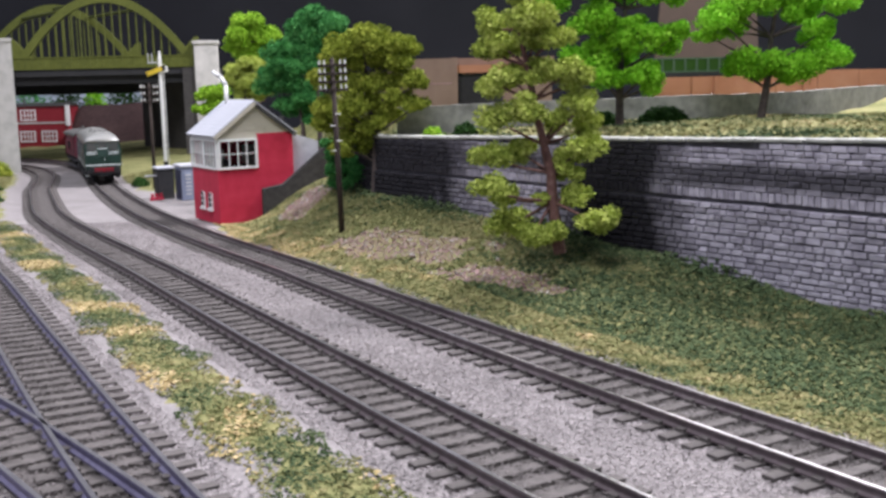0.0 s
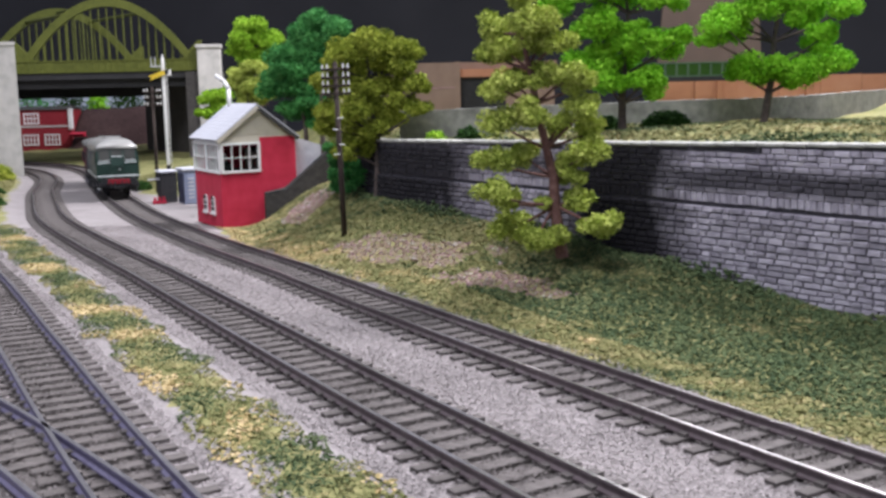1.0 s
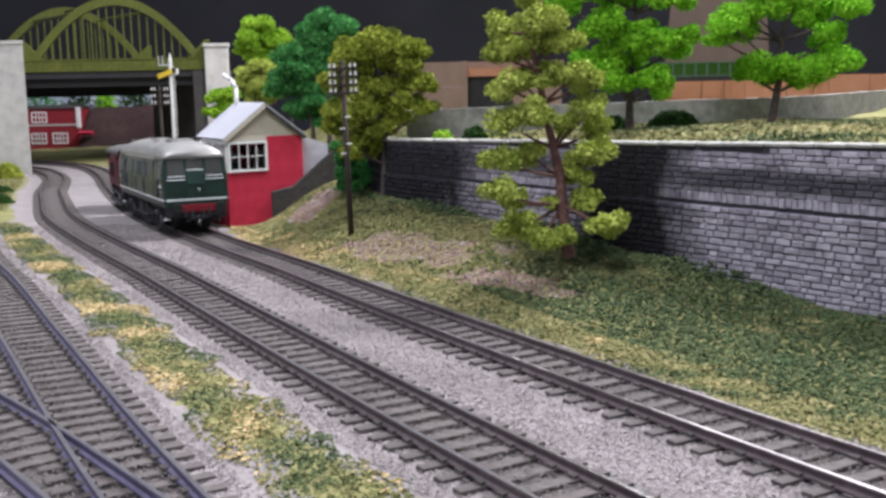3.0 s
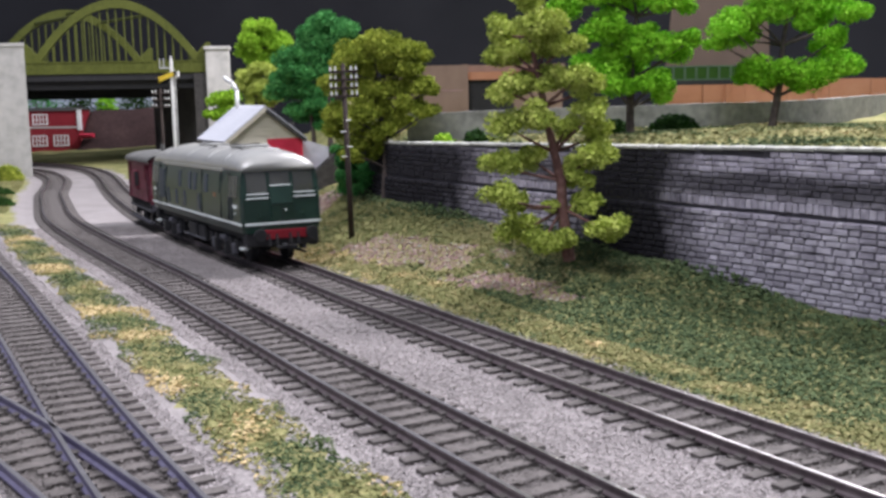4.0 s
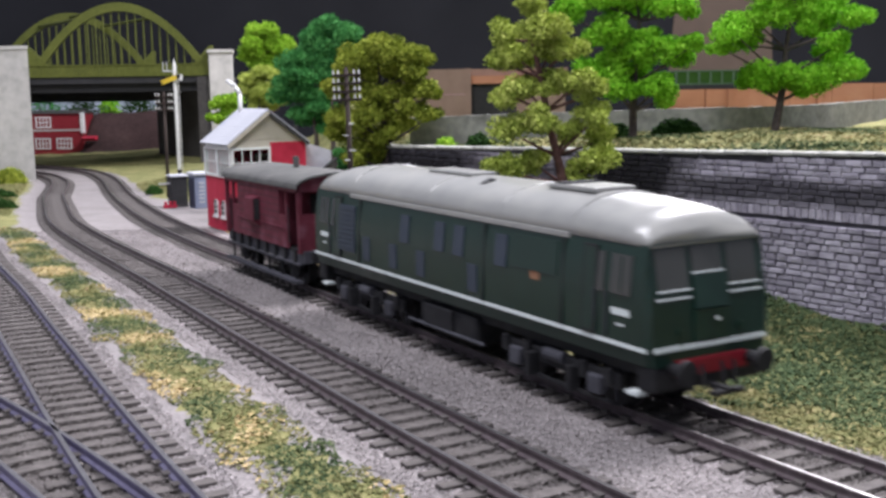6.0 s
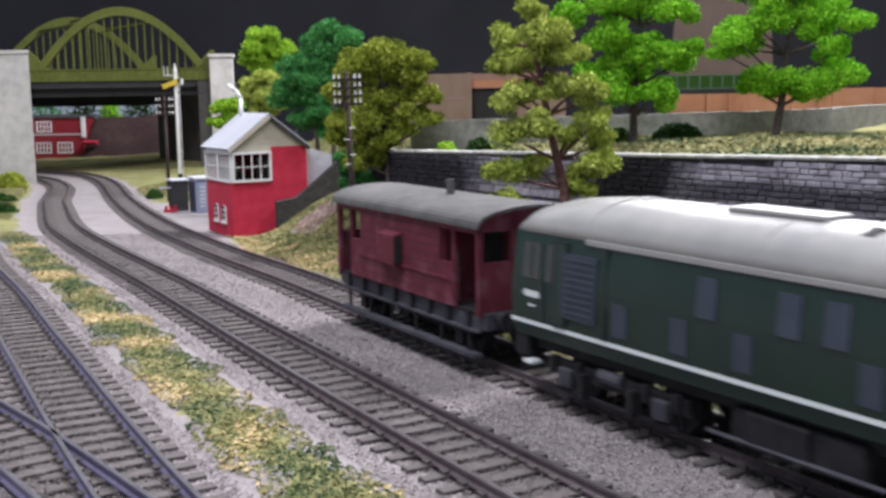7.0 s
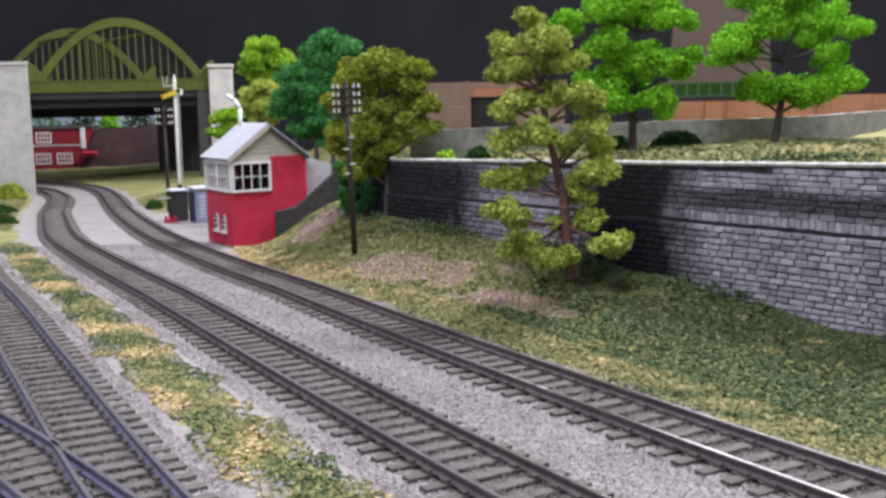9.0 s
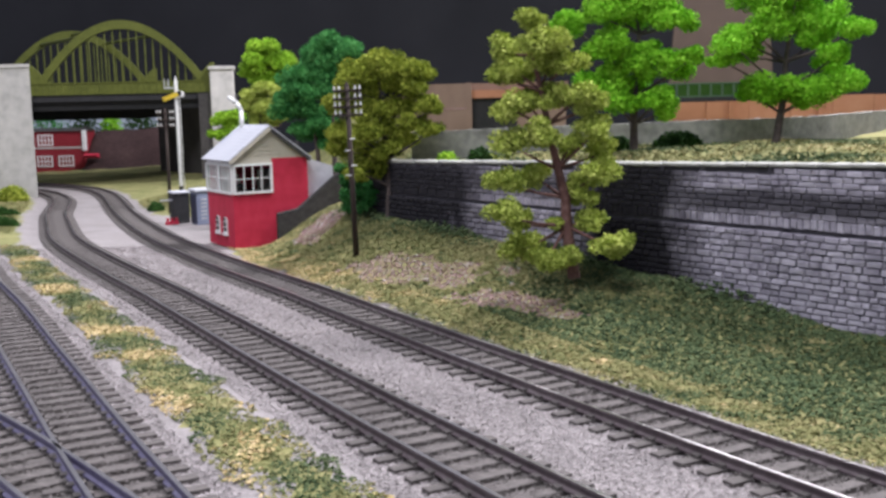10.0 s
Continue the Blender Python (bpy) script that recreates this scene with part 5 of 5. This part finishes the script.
        part("valance", boxed(*sorted((e * (H - 6), e * (H - 0.2))), -16.5, 16.5, 8.5, 14.6, 0.8), UNDER, t)
        for y in (-6.5, -3, 3, 6.5):
            part("brake_hose", tube(bmesh.new(), (e * (H + 0.4), y, 14), (e * (H + 1.6), y, 8.5), 0.5, n=6), UNDER, t)
        buffers(t, e * (H + 0.4), e)
        part("step", boxed(*sorted((e * (H - 9), e * (H - 5))), -17.2, -14, 7.2, 8.0), LINING, t)
        part("step", boxed(*sorted((e * (H - 9), e * (H - 5))), 14, 17.2, 7.2, 8.0), UNDER, t)
    # roof fittings
    for x, l in ((-78, 0), (-6, 0)):
        ring = bmesh.new()
        for i in range(20):
            a0, a1 = 2 * math.pi * i / 20, 2 * math.pi * (i + 1) / 20
            tube(ring, (-48 + 11 * math.cos(a0), 9 * math.sin(a0), 50.3 - 2.2 * abs(math.sin(a0))), (-48 + 11 * math.cos(a1), 9 * math.sin(a1), 50.3 - 2.2 * abs(math.sin(a1))), 0.8, n=6)
        if x == -78:
            part("fan_ring", ring, ROOF_GREY, t)
    part("exhaust_port", boxed(8, 11, -4, 4, -0.4, 0.4), BLACK, t).matrix_basis = mm(0, -9.2, 48.6, 24, 0, 0)
    part("roof_hatch", boxed(38, 58, -6.5, 6.5, 50.0, 51.3, 0.4), ROOF_GREY, t)
    part("roof_hatch", boxed(41, 45, -6, 6, 51.2, 51.7), BLACK, t)
    part("roof_hatch", boxed(-30, -4, -4.5, 4.5, 50.1, 51.2, 0.4), ROOF_GREY, t)
    for x in (-62, -10, 30, 62):
        bm = bmesh.new()
        for i in range(10):
            a0, a1 = math.pi * (0.06 + 0.088 * i), math.pi * (0.06 + 0.088 * (i + 1))
            tube(bm, (x, -16.8 * math.cos(a0), 41.2 + 9.25 * math.sin(a0) ** 0.85), (x, -16.8 * math.cos(a1), 41.2 + 9.25 * math.sin(a1) ** 0.85), 0.22, n=4)
        part("roof_seam", bm, ROOF_GREY, t)
    # underframe
    part("underframe", boxed(-H + 5, H - 5, -13.5, 13.5, 11, 15.5), UNDER, t)
    part("fuel_tank", boxed(-17, 16, -15.5, 15.5, 4.2, 12.5, 1.2), UNDER, t)
    part("battery_box", boxed(-12, 4, -16.8, 16.8, 6, 12.5, 0.5), UNDER, t)
    part("pipe", tube(bmesh.new(), (-22, -16.6, 6), (22, -16.6, 6), 0.5, n=6), SOLEBAR, t)
    wheels = []
    for c in (-54, 54):
        b = part("bogie", box(box(bmesh.new(), c - 25, c + 25, -15.2, -13.2, 6.2, 10.2, 0.4), c - 25, c + 25, 13.2, 15.2, 6.2, 10.2, 0.4), UNDER, t, "black cast bogie frame")
        for x in (c - 17, c + 17):
            wheels.append((wheelset(t, x), x))
            for y in (-15.8, 15.8):
                part("axlebox", boxed(x - 2.4, x + 2.4, y - 1, y + 1, 4, 8.6, 0.4), SOLEBAR, b)
                part("spring", tube(bmesh.new(), (x - 5, y, 7), (x - 5, y, 11), 1.1, n=8), UNDER, b)
                part("spring", tube(bmesh.new(), (x + 5, y, 7), (x + 5, y, 11), 1.1, n=8), UNDER, b)
        for y in (-15.4, 15.4):
            part("brake_cylinder", tube(bmesh.new(), (c - 4, y, 9.6), (c + 4, y, 9.6), 1.6, n=10), SOLEBAR, b)
            part("brake_rod", boxed(c - 22, c + 22, y - 0.4, y + 0.4, 2.6, 3.4), UNDER, b)
            part("brake_shoe", boxed(c - 9.6, c - 8, y - 2.8, y + 0.2, 3, 9), UNDER, b)
            part("brake_shoe", boxed(c + 8, c + 9.6, y - 2.8, y + 0.2, 3, 9), UNDER, b)
    return t, wheels


def build_van():
    t = thing("brake_van", (0, 0, 0), "weathered maroon goods brake van with dark grey roof", "railway wagon")
    E, C, W = 47.0, 28.5, 17.0
    z0, z1 = 15.5, 39.5
    # cabin
    for s in (-1, 1):
        side = part("cabin_side", boxed(-C, 25.5, *sorted((s * W, s * (W - 1.2))), z0, z1), MAROON, t, "faded maroon planked side")
        for i in range(1, 9):
            z = z0 + i * 2.7
            part("plank_joint", boxed(-C, 25.5, *sorted((s * (W + 0.02), s * (W - 0.3))), z - 0.1, z + 0.1), BLACK, side)
        part("side_rail", boxed(-C - 0.2, 32, *sorted((s * (W + 0.5), s * W)), z0 + 7.4, z0 + 8.2), MAROON, t)
        duck = part("ducket", prism(bmesh.new(), [(s * W, 33.5), (s * (W + 3), 32.6), (s * (W + 3), 23.5), (s * W, 21)], -10, 1.5, "x"), MAROON, t, "projecting lookout ducket")
        part("ducket_end", boxed(1.5, 1.9, *sorted((s * (W + 0.3), s * (W + 2.7))), 24, 32.5), BLACK, duck)
        # verandas at both ends
        for e in (-1, 1):
            xa, xb = (25.5, 33) if e > 0 else (-36, -C)
            part("veranda_side", boxed(xa, xb, *sorted((s * W, s * (W - 1.0))), z0, 28), MAROON, t)
            part("corner_post", boxed(*sorted((e * E, e * (E - 1.6))), *sorted((s * W, s * (W - 1.6))), z0 - 1, z1), MAROON, t)
            px = xb if e > 0 else xa
            part("door_post", boxed(px - 0.6, px + 0.6, *sorted((s * W, s * (W - 1.2))), z0, z1), MAROON, t)
            part("handrail", tube(bmesh.new(), (e * 37, s * (W + 0.4), 18), (e * 37, s * (W + 0.4), 32), 0.25, n=6), UNDER, t)
            part("eaves_rail", boxed(*sorted((e * 25.5, e * E)), *sorted((s * W, s * (W - 1.0))), 37.6, z1), MAROON, t)
        part("solebar", boxed(-E, E, *sorted((s * 15.5, s * 13.8)), 10.6, z0, 0.2), SOLEBAR, t, "worn grey solebar")
        for i in range(8):
            x = -40 + i * 11.4
            part("bracket", boxed(x - 0.9, x + 0.9, *sorted((s * 15.4, s * 16.6)), 10.6, z0 - 0.1), UNDER, t)
        part("upper_footboard", boxed(-E + 1, E - 1, *sorted((s * 15.5, s * 17.0)), 9.9, 10.6), SOLEBAR, t)
        part("lower_footboard", boxed(-E + 3, E - 1, *sorted((s * 15.2, s * 18.4)), 3.0, 4.0), SOLEBAR, t, "long worn lower footboard")
        for x in (-40, -24, -8, 8, 24, 40):
            part("footboard_hanger", boxed(x - 0.5, x + 0.5, *sorted((s * 15.6, s * 16.2)), 3.5, 10.6), UNDER, t)
        for x in (-32, 32):
            part("axleguard", prism(bmesh.new(), [(x - 7, 11), (x - 2.2, 3.6), (x + 2.2, 3.6), (x + 7, 11)], *sorted((s * 12.4, s * 13.4)), "y"), UNDER, t)
            part("axlebox", boxed(x - 2, x + 2, *sorted((s * 12.6, s * 15)), 4.2, 8.2, 0.4), UNDER, t)
            bm = bmesh.new()
            for a, b in (((x - 8, 10), (x, 8.4)), ((x, 8.4), (x + 8, 10))):
                tube(bm, (a[0], s * 14.2, a[1]), (b[0], s * 14.2, b[1]), 0.9, n=6)
            part("leaf_spring", bm, UNDER, t)
    for e in (-1, 1):
        x = e * C if e < 0 else 25.5
        wall = part("cabin_end", boxed(x - 0.6, x + 0.6, -W + 1, W - 1, z0, z1 + 3), MAROON, t, "dark maroon cabin end wall")
        part("end_door", boxed(*sorted((x + e * 0.6, x + e * 1.1)), -4, 4, z0, 35), BLACK, wall)
        part("veranda_end", boxed(*sorted((e * E, e * (E - 1))), -W + 1.2, W - 1.2, z0, 28.4), MAROON, t)
        part("end_rail", boxed(*sorted((e * E, e * (E - 1.4))), -W + 1.2, W - 1.2, 28.4, 29.4), MAROON, t)
        for y in (-5.5, 5.5):
            part("end_post", boxed(*sorted((e * E, e * (E - 1.2))), y - 0.6, y + 0.6, 29.4, 42.5), MAROON, t)
        n = 12
        out = [(-W + 0.3, 38)] + [(-(W - 0.3) * math.cos(math.pi * i / n), 38.6 + 5.6 * math.sin(math.pi * i / n)) for i in range(n + 1)] + [(W - 0.3, 38)]
        arc = [(y, z) for y, z in out[::-1]] + [(-W + 1.5, 37.4), (W - 1.5, 37.4)][::-1][:0]
        part("roof_bow", prism(bmesh.new(), arc, *sorted((e * E, e * (E - 1))), "x"), MAROON, t)
        part("headstock", boxed(*sorted((e * E, e * (E + 1.4))), -15.5, 15.5, 10.8, 15.4), SOLEBAR, t)
        buffers(t, e * (E + 1.4), e)
    part("floor", boxed(-E, E, -15.6, 15.6, 14.4, z0), UNDER, t)
    # curved roof
    n = 16
    R = [(-18.2 * math.cos(math.pi * i / n), 39.2 + 4.8 * math.sin(math.pi * i / n) ** 0.9) for i in range(n + 1)]
    st = []
    for x in (-E - 1.8, -20, 20, E + 1.8):
        st.append([(x, y, z + 0.9) for y, z in R] + [(x, y, z) for y, z in reversed(R)])
    part("roof", loft(st), VANROOF, t, "dark grey curved roof")
    part("stove_chimney", tube(bmesh.new(), (6, -2, 45), (6, -2, 49.5), 1.3, n=10), VANROOF, t)
    part("brake_shaft", boxed(-20, 20, -8, -7, 5, 6), UNDER, t)
    wheels = [(wheelset(t, x), x) for x in (-32, 32)]
    return t, wheels


LOCO, LOCO_WHEELS = build_loco()
VAN, VAN_WHEELS = build_van()

# ---------------------------------------------------------------- movement
LEAD = 580.0
FRONT = [(0.0, 1124.0), (0.5, 1032.0), (1.0, 938.0), (1.5, 844.0), (2.0, 752.0), (2.5, 668.0), (3.0, 586.0), (3.5, 508.0), (4.0, 436.0), (4.5, 370.0), (5.0, 306.0), (5.5, 240.0), (6.0, 174.0), (6.5, 108.0), (7.0, 44.0), (7.5, -20.0), (8.0, -82.0), (8.5, -146.0), (9.0, -210.0), (9.5, -274.0), (10.0, -338.0)]


def motions():
    def on_track(s, reach):
        a, b = LINE_A.at(LEAD + s - reach), LINE_A.at(LEAD + s + reach)
        c, d = (a + b) / 2, a - b
        za, zb = track_level(a[1]), track_level(b[1])
        return mm(c[0], c[1], (za + zb) / 2, 0, -math.degrees(math.atan2(za - zb, math.hypot(*d))), math.degrees(math.atan2(d[1], d[0])))
    walk(LOCO, [(t, on_track(s + 93, 42)) for t, s in FRONT])
    walk(VAN, [(t, on_track(s + 187 + 16 + 47, 32)) for t, s in FRONT])
    # wheels roll with the distance run
    times = [i / 15 for i in range(151)]
    for wheel, x in LOCO_WHEELS + VAN_WHEELS:
        rows = []
        for t in times:
            s = float(np.interp(t, [a for a, _ in FRONT], [b for _, b in FRONT]))
            rows.append((t, mm(x, 0, 6.2, 0, math.degrees((FRONT[0][1] - s) / 6.2), 0)))
        walk(wheel, rows)


motions()
